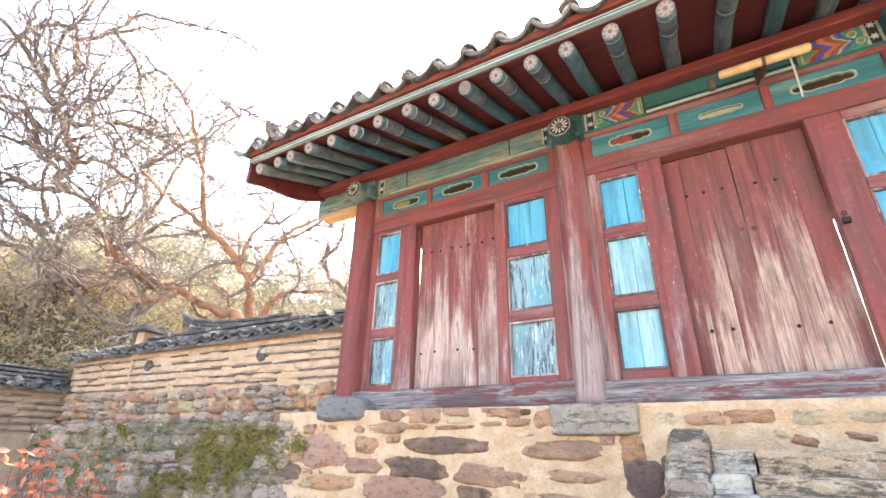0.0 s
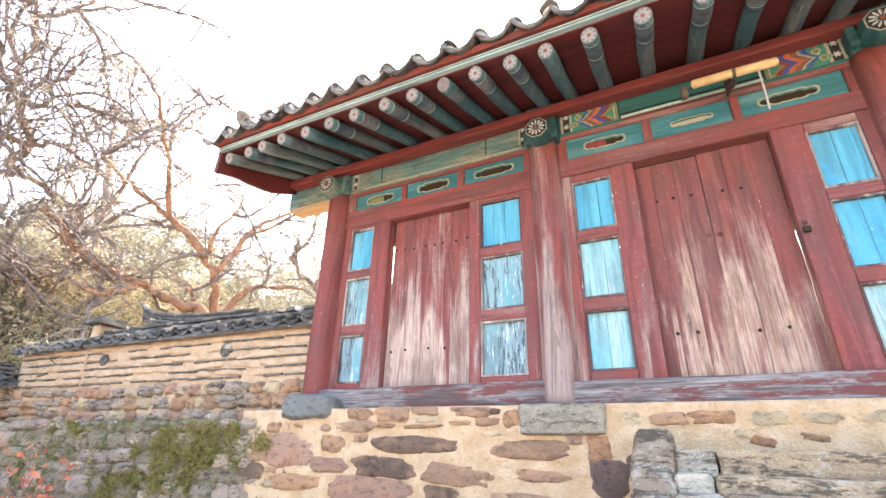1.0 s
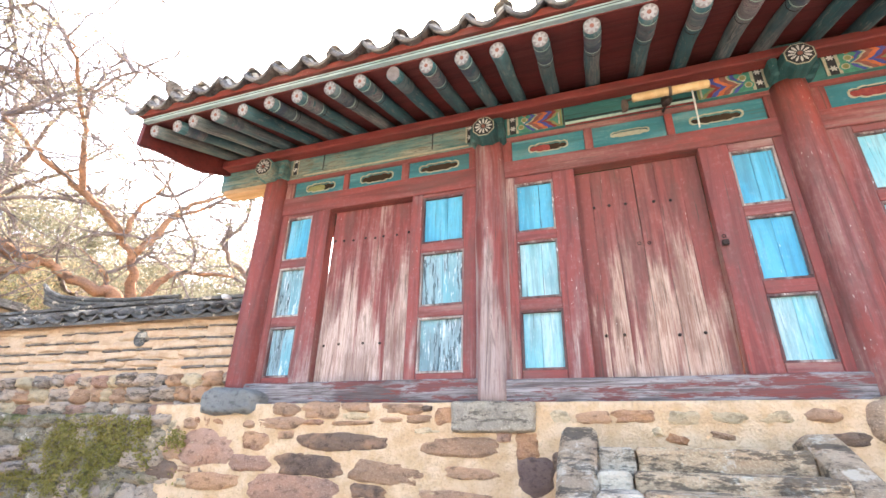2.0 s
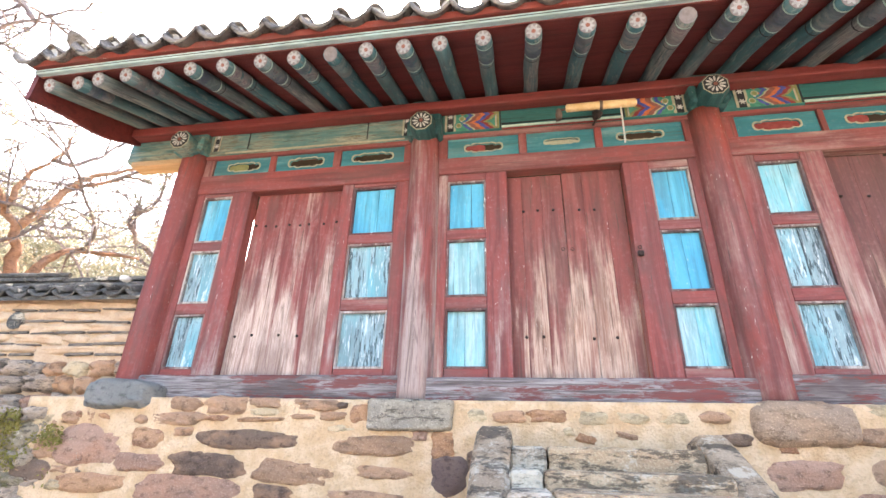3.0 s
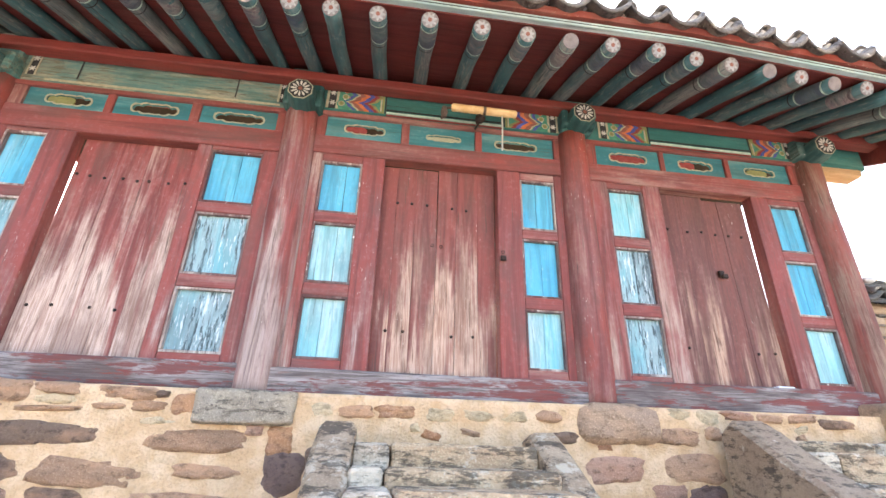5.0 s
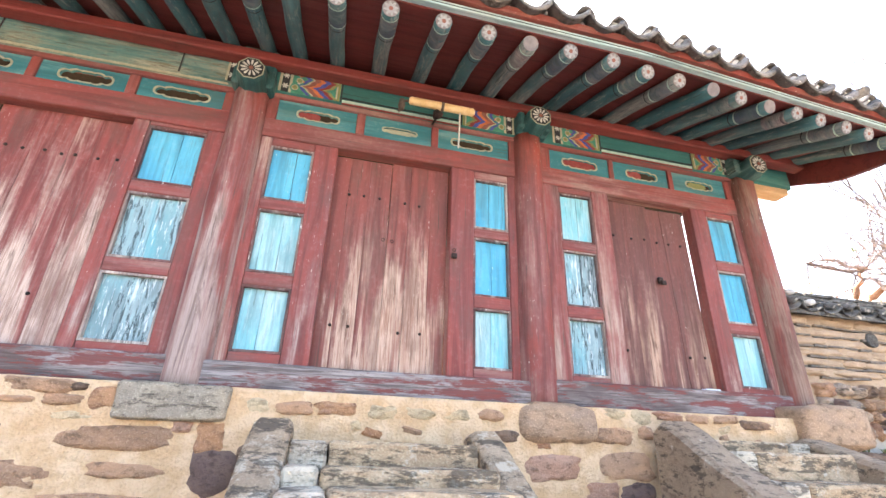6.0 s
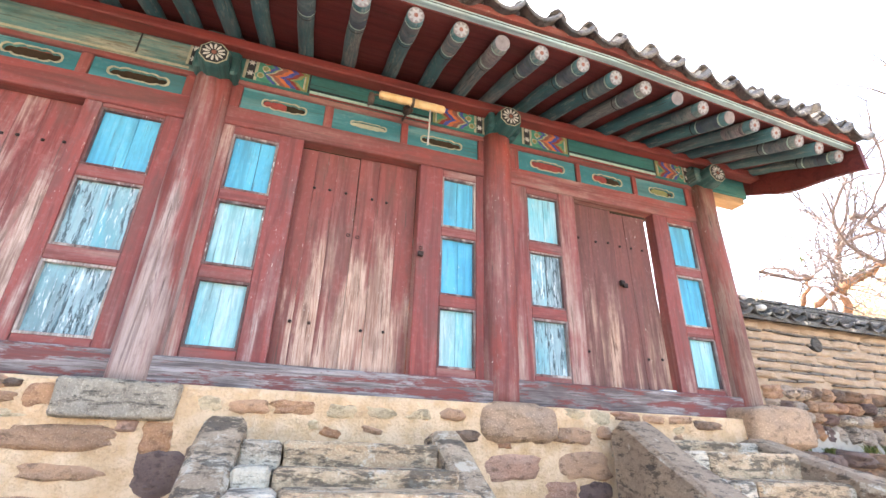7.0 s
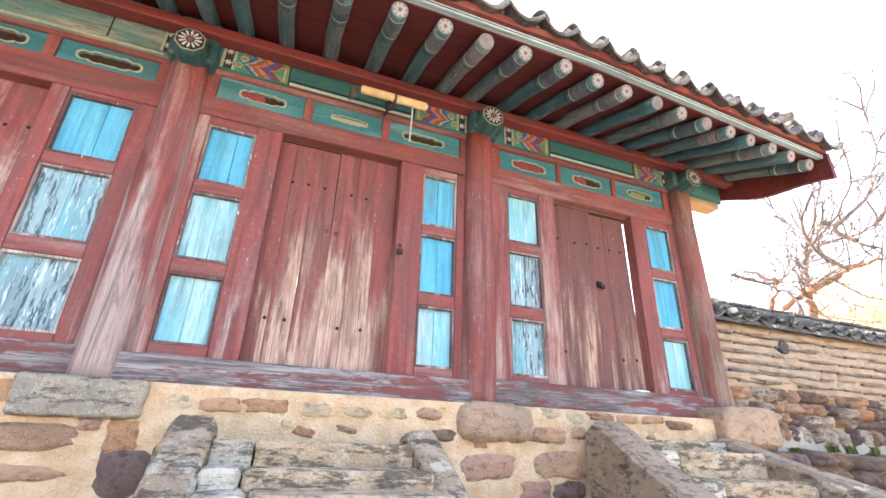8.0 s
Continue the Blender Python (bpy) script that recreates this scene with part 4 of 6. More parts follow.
for x, z, m in ((-3.05, 4.476, M_BEAM_OLD), (-0.565, 4.445, M_CAP), (1.96, 4.553, M_CAP), (4.41, 4.50, M_CAP)):
    capital(x, z, m)


# ---- roof ----
def tip_y(x):
    return -1.12 + (0.09 * (x - 2.4) / 2.7 if x > 2.4 else 0.0)


def tip_z(x):
    return 4.458 - (0.024 * (x - 2.4) if x > 2.4 else 0.0) + (0.009 * min(3.0, -x) if x < 0 else 0.0)


RX0, RX1 = -3.77, 5.20
IN_Y = -0.05


def in_z(x):
    return 4.872 - (0.018 * (x - 1.5) if x > 1.5 else 0.0)


def strip(name, f0, f1, thick, m, label="", steps=60, x0=RX0, x1=RX1, parent=None):
    """A board along the eaves: f0(x) and f1(x) give the (y, z) of its two lower edges."""
    bm = bmesh.new()
    rows = []
    for k in range(steps + 1):
        x = x0 + (x1 - x0) * k / steps
        (ya, za), (yb, zb) = f0(x), f1(x)
        d = Vector((0, yb - ya, zb - za)).normalized()
        up = Vector((0, -d.z, d.y)) * thick
        rows.append([bm.verts.new(p) for p in ((x, ya, za), (x, yb, zb), (x, yb + up.y, zb + up.z), (x, ya + up.y, za + up.z))])
    for a, b in zip(rows, rows[1:]):
        for j in range(4):
            bm.faces.new((a[j], a[(j + 1) % 4], b[(j + 1) % 4], b[j]))
    bm.faces.new(rows[0][::-1])
    bm.faces.new(rows[-1])
    return part(name, bm, m, parent or gate, label)


R_R = 0.062
part("eave_purlin", timber(RX0, RX1, -0.175, -0.045, 4.662, 4.755, 0.01, "x", 0.3, 0.004), M_PURLIN, gate, "deep red purlin under the rafters")
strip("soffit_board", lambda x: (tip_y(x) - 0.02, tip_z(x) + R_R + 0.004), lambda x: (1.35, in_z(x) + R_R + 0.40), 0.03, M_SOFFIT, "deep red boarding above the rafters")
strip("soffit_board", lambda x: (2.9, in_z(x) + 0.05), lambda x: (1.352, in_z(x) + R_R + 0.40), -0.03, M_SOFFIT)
strip("eave_lath", lambda x: (tip_y(x) - 0.075, tip_z(x) + R_R + 0.002), lambda x: (tip_y(x) + 0.0, tip_z(x) + R_R + 0.020), 0.035, M_TRIM, "pale green painted eave lath")
strip("eave_line", lambda x: (tip_y(x) - 0.080, tip_z(x) + R_R + 0.016), lambda x: (tip_y(x) - 0.074, tip_z(x) + R_R + 0.017), 0.007, P["black"])
strip("fascia", lambda x: (tip_y(x) - 0.115, tip_z(x) + R_R + 0.040), lambda x: (tip_y(x) - 0.02, tip_z(x) + R_R + 0.062), 0.052, M_FASCIA, "worn red tile batten along the eaves")

RAFT_X = [-3.68, -3.406, -3.186, -2.922, -2.609, -2.324, -2.028, -1.693, -1.406, -1.115, -0.814, -0.525, -0.247, 0.081, 0.433,
          0.814, 1.153, 1.473, 1.808, 2.152, 2.47, 2.775, 3.09, 3.385, 3.67, 3.95, 4.23, 4.53, 4.795, 5.076]


def rafter_meshes():
    L = 1.35
    bm = bmesh.new()
    pts = [Vector((0.006 * math.sin(k * 1.3), L * k / 8, 0)) for k in range(9)]
    sweep(bm, pts, [R_R * (1.0 + 0.05 * k / 8) for k in range(9)], 14)
    log = bpy.data.meshes.new("rafter")
    bm.to_mesh(log)
    bm.free()
    log.materials.append(M_RAFT)
    log.shade_smooth()
    bands = []
    for y0, y1, m, name in ((0.07, 0.30, M_RAFT_BAND, "painted_band"), (0.055, 0.07, P["pale"], "painted_ring"), (0.30, 0.315, P["pale"], "painted_ring"), (0.36, 0.372, P["black"], "painted_ring")):
        bm = bmesh.new()
        sweep(bm, [Vector((0.006 * math.sin(y * 8 / L * 1.3), y, 0)) for y in (y0, y1)], [R_R * 1.012 + 0.001 + 0.05 * R_R * y / L for y in (y0, y1)], 14, False)
        me = bpy.data.meshes.new(name)
        bm.to_mesh(me)
        bm.free()
        me.materials.append(m)
        me.shade_smooth()
        bands.append(me)
    ends = []
    for name, m, shape in (("end_disc", P["disc"], "disc"), ("end_flower", P["dull"], "petals"), ("end_heart", P["rose"], "heart")):
        bm = bmesh.new()
        if shape == "disc":
            slab_poly(bm, [(R_R * 0.90 * math.cos(a), R_R * 0.97 * math.sin(a)) for a in (2 * math.pi * k / 20 for k in range(20))], -0.004, 0.006)
        elif shape == "petals":
            slab_poly(bm, [((0.042 + 0.011 * math.cos(8 * a)) * math.cos(a), (0.042 + 0.011 * math.cos(8 * a)) * math.sin(a)) for a in (2 * math.pi * k / 64 for k in range(64))], -0.006, 0.004)
        else:
            slab_poly(bm, [(0.016 * math.cos(a), 0.016 * math.sin(a)) for a in (2 * math.pi * k / 8 for k in range(8))], -0.007, 0.004)
        bmesh.ops.recalc_face_normals(bm, faces=bm.faces)
        me = bpy.data.meshes.new(name)
        bm.to_mesh(me)
        bm.free()
        me.materials.append(m)
        ends.append(me)
    return log, bands, ends


LOG, BANDS, ENDS = rafter_meshes()
FADED = (0, 1, 2, 3, 4, 9, 12, 23, 22, 25, 26, 28)
for i, x in enumerate(RAFT_X):
    ty, tz = tip_y(x), tip_z(x)
    ang = math.degrees(math.atan2(in_z(x) - tz, IN_Y - ty))
    r = new("rafter", LOG)
    r.parent = gate
    r.matrix_parent_inverse = Matrix.Translation(-gate.location)
    r.matrix_basis = pose(x + rng.uniform(-0.01, 0.01), ty + rng.uniform(-0.012, 0.012), tz + rng.uniform(-0.006, 0.006), ang, 0, rng.uniform(-1.2, 1.2)) @ pose(0, 0, 0, 0, rng.uniform(0, 60), 0)
    kids = ENDS[:1] + (ENDS[1:] if i not in (9, 17, 22, 24) else []) + (BANDS if i not in FADED else BANDS[:1] if i % 2 else [])
    for me in kids:
        k = new(me.name, me)
        k.parent = r

# gable boards
def gable(x, sgn, dy, dz):
    bm = bmesh.new()
    rows = []
    n = 26
    for k in range(n + 1):
        t = k / n
        y = -1.20 + dy + 2.60 * t
        top = 4.60 + dz + 0.44 * t + 0.85 * t * t
        low = 4.32 + dz + 0.35 * t + 0.90 * t * t + 0.025 * math.sin(t * 16.0) * (t < 0.39)
        rows.append([bm.verts.new(p) for p in ((x, y, low), (x + 0.05 * sgn, y, low), (x + 0.05 * sgn, y, top), (x, y, top))])
    for a, b in zip(rows, rows[1:]):
        for j in range(4):
            bm.faces.new((a[j], a[(j + 1) % 4], b[(j + 1) % 4], b[j]))
    bm.faces.new(rows[0][::-1])
    bm.faces.new(rows[-1])
    part("gable_board", bm, M_SOFFIT, gate, "curved red gable board", smooth=False)
    bm = bmesh.new()
    rows = []
    for k in range(n + 1):
        t = k / n
        y = 4.0 - (2.60 * t)
        top = 4.60 + dz + 0.44 * t + 0.85 * t * t
        rows.append([bm.verts.new(p) for p in ((x, y, top - 0.34), (x + 0.05 * sgn, y, top - 0.34), (x + 0.05 * sgn, y, top), (x, y, top))])
    for a, b in zip(rows, rows[1:]):
        for j in range(4):
            bm.faces.new((a[j], a[(j + 1) % 4], b[(j + 1) % 4], b[j]))
    part("gable_board", bm, M_SOFFIT, gate)


gable(RX0, -1, 0.04, 0.0)
gable(RX1, 1, 0.06, -0.10)

# tiled roof: field, eave tiles, ridge and gable ends
PITCH = 0.288


def roof_z(x, y):
    t = (y - (tip_y(x) - 0.16)) / 2.68
    return tip_z(x) + R_R + 0.125 + 0.42 * t + 0.95 * t * abs(t)


def tile_field(front):
    verts, faces = [], []
    nx = int((RX1 - RX0 + 0.2) / (PITCH / 8))
    ys = [k / 10 for k in range(11)]
    for t in ys:
        for i in range(nx + 1):
            x = RX0 - 0.10 + (RX1 - RX0 + 0.2) * i / nx
            y = tip_y(x) + 0.02 + (1.38 - tip_y(x)) * t
            z = roof_z(x, y)
            ph = math.cos(2 * math.pi * (x - RX0) / PITCH)
            verts.append((x, y if front else 2.76 - y, z + 0.055 * ph))
    n = nx + 1
    for j in range(10):
        for i in range(nx):
            faces.append((j * n + i, j * n + i + 1, (j + 1) * n + i + 1, (j + 1) * n + i))
    me = bpy.data.meshes.new("tile_field")
    me.from_pydata(verts, [], faces)
    me.materials.append(M_TILE)
    me.shade_smooth()
    return me


roof = mesh_part("roof", tile_field(True), M_TILE, gate, "grey-brown clay tile roof")
rear_field = new("rear_slope", tile_field(False))
rear_field.parent = roof


def arc_tile(name, w, rise, length, thick, m, up=True, drop=0.0, n=10):
    """A curved tile, front edge at y=0; up: a cover tile, else a pan that sags."""
    bm = bmesh.new()
    s = 1 if up else -1
    rows = []
    for y, dz in ((0.0, -drop), (0.03, 0.0), (length, 0.0)):
        top, low = [], []
        for k in range(n + 1):
            u = -1 + 2 * k / n
            z = s * rise * (1 - u * u) + dz
            top.append(bm.verts.new((u * w / 2, y, z + thick / 2)))
            low.append(bm.verts.new((u * w / 2, y, z - thick / 2)))
        rows.append(top + low[::-1])
    m_ = len(rows[0])
    for a, b in zip(rows, rows[1:]):
        for j in range(m_):
            bm.faces.new((a[j], a[(j + 1) % m_], b[(j + 1) % m_], b[j]))
    for k in range(n):
        for row, flip in ((rows[0], False), (rows[-1], True)):
            q = (row[k], row[k + 1], row[m_ - 2 - k], row[m_ - 1 - k])
            bm.faces.new(q[::-1] if flip else q)
    bmesh.ops.recalc_face_normals(bm, faces=bm.faces)
    me = bpy.data.meshes.new(name)
    bm.to_mesh(me)
    bm.free()
    me.materials.append(m)
    me.shade_smooth()
    return me


PAN = arc_tile("pan_tile", PITCH * 1.03, 0.095, 0.42, 0.036, M_TILE, False, 0.030)
COVER = arc_tile("cover_tile", 0.145, 0.062, 0.40, 0.018, M_TILE, True)
bm = bmesh.new()
slab_poly(bm, [(0.060 * math.cos(a), 0.056 * math.sin(a) - 0.0) for a in (math.pi * k / 10 for k in range(11))] + [(-0.05, -0.03), (0.05, -0.03)], 0.0, 0.05)
bmesh.ops.recalc_face_normals(bm, faces=bm.faces)
PLUG = bpy.data.meshes.new("lime_plug")
bm.to_mesh(PLUG)
bm.free()
PLUG.materials.append(M_LIME)
k = 0
x = RX0 + 0.02
while x < RX1 + 0.08:
    ty = tip_y(x) - 0.20
    zz = roof_z(x, ty + 0.05)
    for me, dx, dz, dy in ((PAN, 0.0, 0.022, -0.015), (COVER, PITCH / 2, 0.040, 0.05), (PLUG, PITCH / 2, 0.038, 0.085)):
        if me is not PAN and x + dx > RX1 + 0.1:
            continue
        ob = new(me.name, me)
        ob.parent = roof
        j = rng.uniform(-1, 1)
        ob.matrix_basis = pose(x + dx + 0.012 * j, ty + dy + 0.015 * rng.uniform(-1, 1), zz + dz + 0.010 * rng.uniform(-1, 1), 11 + 2 * j, 5 * rng.uniform(-1, 1), 2.5 * rng.uniform(-1, 1))
    x += PITCH
# ridge and the ends of the gable ridges
bm = bmesh.new()
zr = roof_z(0, 1.38)
for k in range(5):
    box(bm, RX0 - 0.05, RX1 + 0.05, 1.38 - 0.15 + 0.01 * k, 1.38 + 0.15 - 0.01 * k, zr - 0.03 + 0.055 * k, zr + 0.018 + 0.055 * k, 0.008)
part("ridge", bm, M_TILE, roof, "stacked ridge tiles")
for xe, s in ((RX0 + 0.18, -1), (RX1 - 0.30, 1)):
    bm = bmesh.new()
    rows = []
    for k in range(8):
        a = k / 7
        y = -0.98 + 0.04 * s - 0.14 * a * a
        z = roof_z(xe, -1.0) + 0.06 + 0.24 * a
        w = 0.13 * (1 - 0.25 * a)
        ring = []
        for j in range(9):
            u = -1 + j / 4
            ring.append(bm.verts.new((xe + u * w, y - 0.06 * (1 - u * u) + 0.015, z - 0.04 * u * u * a)))
        ring += [bm.verts.new((v.co.x, v.co.y + 0.025, v.co.z)) for v in reversed(ring)]
        rows.append(ring)
    for a, b in zip(rows, rows[1:]):
        m_ = len(a)
        for j in range(m_):
            bm.faces.new((a[j], a[(j + 1) % m_], b[(j + 1) % m_], b[j]))
    bm.faces.new(rows[0][::-1])
    bm.faces.new(rows[-1])
    part("ridge_end_tile", bm, M_TILE, roof, "upturned end tile of the gable ridge", True)
    bm = bmesh.new()
    pts = [Vector((xe, y, roof_z(xe, y) + 0.10)) for y in (-0.95, -0.4, 0.2, 0.8, 1.3)]
    sweep(bm, pts, [0.09] * 5, 10)
    part("gable_ridge", bm, M_TILE, roof)

# rear beam, and an added ceiling coloured near black as shade behind the transom holes
part("ceiling", block(-3.1, 4.5, 0.17, 2.59, 4.50, 4.54, 0.004), M_SHADE_WOOD, gate, "added plank ceiling, near black for the interior shade")
part("rear_beam", block(-3.3, 4.7, 2.60, 2.80, 4.40, 4.95, 0.01), M_BEAM, gate)

# ---- boundary walls: clay with thin tile courses over rubble, under a tiled coping ----
W_PAN = arc_tile("coping_pan_tile", 0.235, 0.062, 0.36, 0.018, M_TILE_GREY, False, 0.010)
W_COVER = arc_tile("coping_cover_tile", 0.12, 0.05, 0.34, 0.016, M_TILE_GREY, True)
SLAB = bpy.data.meshes.new("ridge_slab")
bm = box(bmesh.new(), -0.5, 0.5, -0.5, 0.5, -0.5, 0.5)
bm.to_mesh(SLAB)
bm.free()
SLAB.materials.append(M_TILE_GREY)
COURSE = bpy.data.meshes.new("course_tile")
bm = box(bmesh.new(), -0.5, 0.5, -0.5, 0.5, -0.5, 0.5)
for v in bm.verts:
    v.co += Vector((rng.uniform(-0.03, 0.03), 0, rng.uniform(-0.18, 0.18)))
bm.to_mesh(COURSE)
bm.free()
COURSE.materials.append(M_SLATE)


def piece(name, me, parent, m):
    ob = new(name, me)
    ob.parent = parent
    ob.matrix_basis = m
    return ob


def coping(wall, x0, x1, z, top, thick, layers):
    """Tiles that slope to both faces of the wall, and a ridge of stacked flat tiles."""
    n = max(1, round((x1 - x0) / 0.245))
    for i in range(n + 1):
        x = x0 + (x1 - x0) * i / n
        j = lambda a: rng.uniform(-a, a)
        for me, dx, dz in ((W_PAN, 0.0, 0.06), (W_COVER, 0.1225, 0.055)):
            if dx and i == n:
                continue
            piece(me.name, me, wall, pose(x + dx + j(0.01), -0.16 + (0.03 if dx else 0) + j(0.015), z + dz + j(0.01), 22 + j(3), j(5), j(4)))
    bm = bmesh.new()
    for s in (-1, 1):
        pts = [(thick / 2 + s * (thick / 2 + 0.13), z + 0.01), (thick / 2 + s * 0.06, z + 0.15), (thick / 2 + s * 0.06, z + 0.05), (thick / 2 + s * (thick / 2 + 0.13), z - 0.03)]
        a = [bm.verts.new((x0, y, zz)) for y, zz in pts]
        b = [bm.verts.new((x1, y, zz)) for y, zz in pts]
        for k in range(4):
            bm.faces.new((a[k], a[(k + 1) % 4], b[(k + 1) % 4], b[k]))
        bm.faces.new(a[::-1])
        bm.faces.new(b)
    bmesh.ops.recalc_face_normals(bm, faces=bm.faces)
    me = bpy.data.meshes.new("coping_bed")
    bm.to_mesh(me)
    bm.free()
    me.materials.append(M_TILE_GREY)
    piece("coping_bed", me, wall, Matrix.Identity(4))
    h = (top - z - 0.10) / layers
    for k in range(layers):
        x = x0 - 0.03
        while x < x1:
            w = min(rng.uniform(0.26, 0.36), x1 + 0.03 - x)
            zc = z + 0.10 + h * (k + 0.5)
            d = 0.30 - 0.025 * k
            piece("ridge_slab", SLAB, wall, pose(x + w / 2, thick / 2 + rng.uniform(-0.008, 0.008), zc + rng.uniform(-0.006, 0.006), 0, rng.uniform(-1.5, 1.5), rng.uniform(-1, 1)) @ Matrix.Diagonal((w * 0.99, d, h * 0.62, 1)))
            x += w


def clay_wall(name, root, x0, x1, z0, z1, thick, label, courses, clay=M_CLAY):
    wall = rough_face(name, x0, x1, z0, z1, 0.0, thick, clay, label, "wall", 0.03, 0.07)
    wall.matrix_basis = root
    for z in courses:
        x = x0 + rng.uniform(0, 0.1)
        while x < x1 - 0.1:
            w = min(rng.uniform(0.14, 0.34), x1 - x)
            if rng.random() < 0.8:
                piece("course_tile", COURSE, wall, pose(x + w / 2, 0.012 + rng.uniform(-0.006, 0.008), z + rng.uniform(-0.008, 0.008), 0, rng.uniform(-2, 2), rng.uniform(-2, 2)) @ Matrix.Diagonal((w, 0.085, rng.uniform(0.014, 0.024), 1)))
            x += w + rng.uniform(0.0, 0.05)
    rows = [courses[0] + 0.10] + list(courses)
    for top, low in zip(rows, rows[1:]):
        x = x0 + rng.uniform(0.0, 0.12)
        while x < x1 - 0.1:
            w = min(rng.uniform(0.25, 0.75), x1 - x)
            lump = piece("clay_lump", rng.choice(STONE_SHAPES), wall, pose(x + w / 2, 0.004 + rng.uniform(-0.006, 0.008), (top + low) / 2 + rng.uniform(-0.006, 0.006), rng.uniform(-5, 5), rng.uniform(-3, 3), rng.uniform(-3, 3)) @ Matrix.Diagonal((w * 1.12, 0.036, (top - low) * rng.uniform(0.85, 1.0), 1)))
            lump.material_slots[0].link = "OBJECT"
            lump.material_slots[0].material = clay
            x += w + rng.uniform(-0.01, 0.03)
    return wall


def round_tile(wall, x, z, r):
    bm = bmesh.new()
    sweep(bm, [Vector((x, 0.05, z)), Vector((x, -0.045, z)), Vector((x, -0.05, z))], [r, r, r * 0.86], 18)
    flower(bm, x, z, r * 0.7, -0.056, 5)
    bmesh.ops.recalc_face_normals(bm, faces=bm.faces)
    me = bpy.data.meshes.new("round_tile")
    bm.to_mesh(me)
    bm.free()
    me.materials.append(M_TILE_GREY)
    piece("round_tile", me, wall, Matrix.Identity(4))


ROOT_L = pose(-3.19, 0.06, 0, 0, 0, 2.5)
wall_l = clay_wall("wall_west", ROOT_L, -4.05, 0.0, 1.9, 2.93, 0.34, "ochre clay wall with thin tile courses under a tiled coping", (2.80, 2.69, 2.585, 2.48, 2.385))
coping(wall_l, -4.0, -0.02, 2.90, 3.17, 0.34, 3)
round_tile(wall_l, -1.30, 2.70, 0.085)
round_tile(wall_l, -3.60, 2.70, 0.08)
wall_l2 = clay_wall("wall_west_low", ROOT_L, -5.75, -4.05, 1.9, 2.92, 0.34, "lower end of the ochre clay wall under a thin tiled coping", (2.80, 2.69, 2.585, 2.48, 2.385))
coping(wall_l2, -5.7, -4.1, 2.89, 3.08, 0.34, 2)
# this wall's shade is in its darker clay colour
wall_p = clay_wall("wall_side", pose(-8.85, -0.16, 0, 0, 0, 90), -3.6, 0.0, 0.0, 2.40, 0.36, "clay wall in a shade-darkened tone with a heavy dark tiled coping", (2.30, 2.20, 2.10, 2.0, 1.9, 1.8), M_CLAY_SHADED)
coping(wall_p, -3.5, -0.1, 2.40, 2.76, 0.36, 4)
wall_r = clay_wall("wall_east", pose(4.52, 0.06, 0, 0, 0, 0), 0.0, 6.5, 0.0, 3.03, 0.34, "ochre clay wall with thin tile courses under a tiled coping", (2.91, 2.81, 2.71, 2.61, 2.51, 2.42), M_CLAY_SHADED)
coping(wall_r, 0.05, 6.4, 3.02, 3.30, 0.34, 4)
round_tile(wall_r, 1.12, 2.82, 0.075)
plain = rough_face("wall_mossy", -5.75, 0.15, 0.0, 1.90, -0.28, 0.3, STONE["m"], "mossy grey rubble footing of the clay wall", "wall", 0.04, 0.1)
plain.matrix_basis = ROOT_L
# end pier of the long coping, and the curved ridge that shows behind it
bm = block(-4.13, -3.97, -0.03, 0.36, 2.86, 3.24, 0.02, 0.006)
ob = part("pier", bm, M_CLAY, None)
ob.parent = wall_l
bm = bmesh.new()
for k in range(4):
    box(bm, -4.26 + 0.03 * k, -3.86 - 0.02 * k, -0.12 + 0.03 * k, 0.44 - 0.03 * k, 3.24 + 0.03 * k, 3.264 + 0.03 * k, 0.004)
ob = part("pier_cap", bm, M_TILE_GREY, None)
ob.parent = wall_l
for k in range(4):
    bm = bmesh.new()
    sweep(bm, [Vector((x, 0.42, z - 0.055 * k)) for x, z in ((-3.86 + 0.05 * k, 3.66), (-3.72, 3.56), (-3.45, 3.46), (-3.0, 3.39), (-2.3, 3.34), (-1.4, 3.33))], [0.028] * 6, 7)
    ob = part("ridge_course", bm, M_TILE_GREY, None)
    ob.parent = wall_l
bm = block(-3.8, -1.4, 0.36, 0.48, 2.6, 3.18, 0.01)
ob = part("ridge_core", bm, M_CLAY, None)
ob.parent = wall_l
# white lime on a few coping tiles at the gate
for wx, wy, wz in ((-3.36, -0.10, 3.06), (4.62, -0.07, 3.20), (4.80, -0.10, 3.10)):
    ob = boulder("lime_lump", wx, wy, wz, 0.05, 0.04, 0.03, M_LIME, "lump of white lime mortar on the coping", 2.4, 0.012, wx)
    ob["category"], ob["group"] = "mortar", "lime lumps"

# ---- lamp under the eaves ----
lamp = thing("eave_lamp", (1.0, -0.22, 4.3), "old tubular lamp with a yellowed wooden-coloured case on the beam", "lamp")
bm = bmesh.new()
sweep(bm, [Vector((0.73, -0.25, 4.462)), Vector((0.74, -0.25, 4.462)), Vector((1.02, -0.25, 4.462)), Vector((1.31, -0.25, 4.462)), Vector((1.325, -0.25, 4.462))], [0.02, 0.036, 0.037, 0.036, 0.02], 14)
part("tube_case", bm, plain_mat("yellowed_case", (0.62, 0.40, 0.18), (0.72, 0.52, 0.27), 14.0, 0.5, 0.1), lamp, "yellowed tube case", True)
bm = bmesh.new()
sweep(bm, [Vector((1.015, -0.25, 4.462)), Vector((1.04, -0.25, 4.462))], [0.042, 0.042], 14)
part("clamp", bm, M_DARKWOOD, lamp)
bm = bmesh.new()
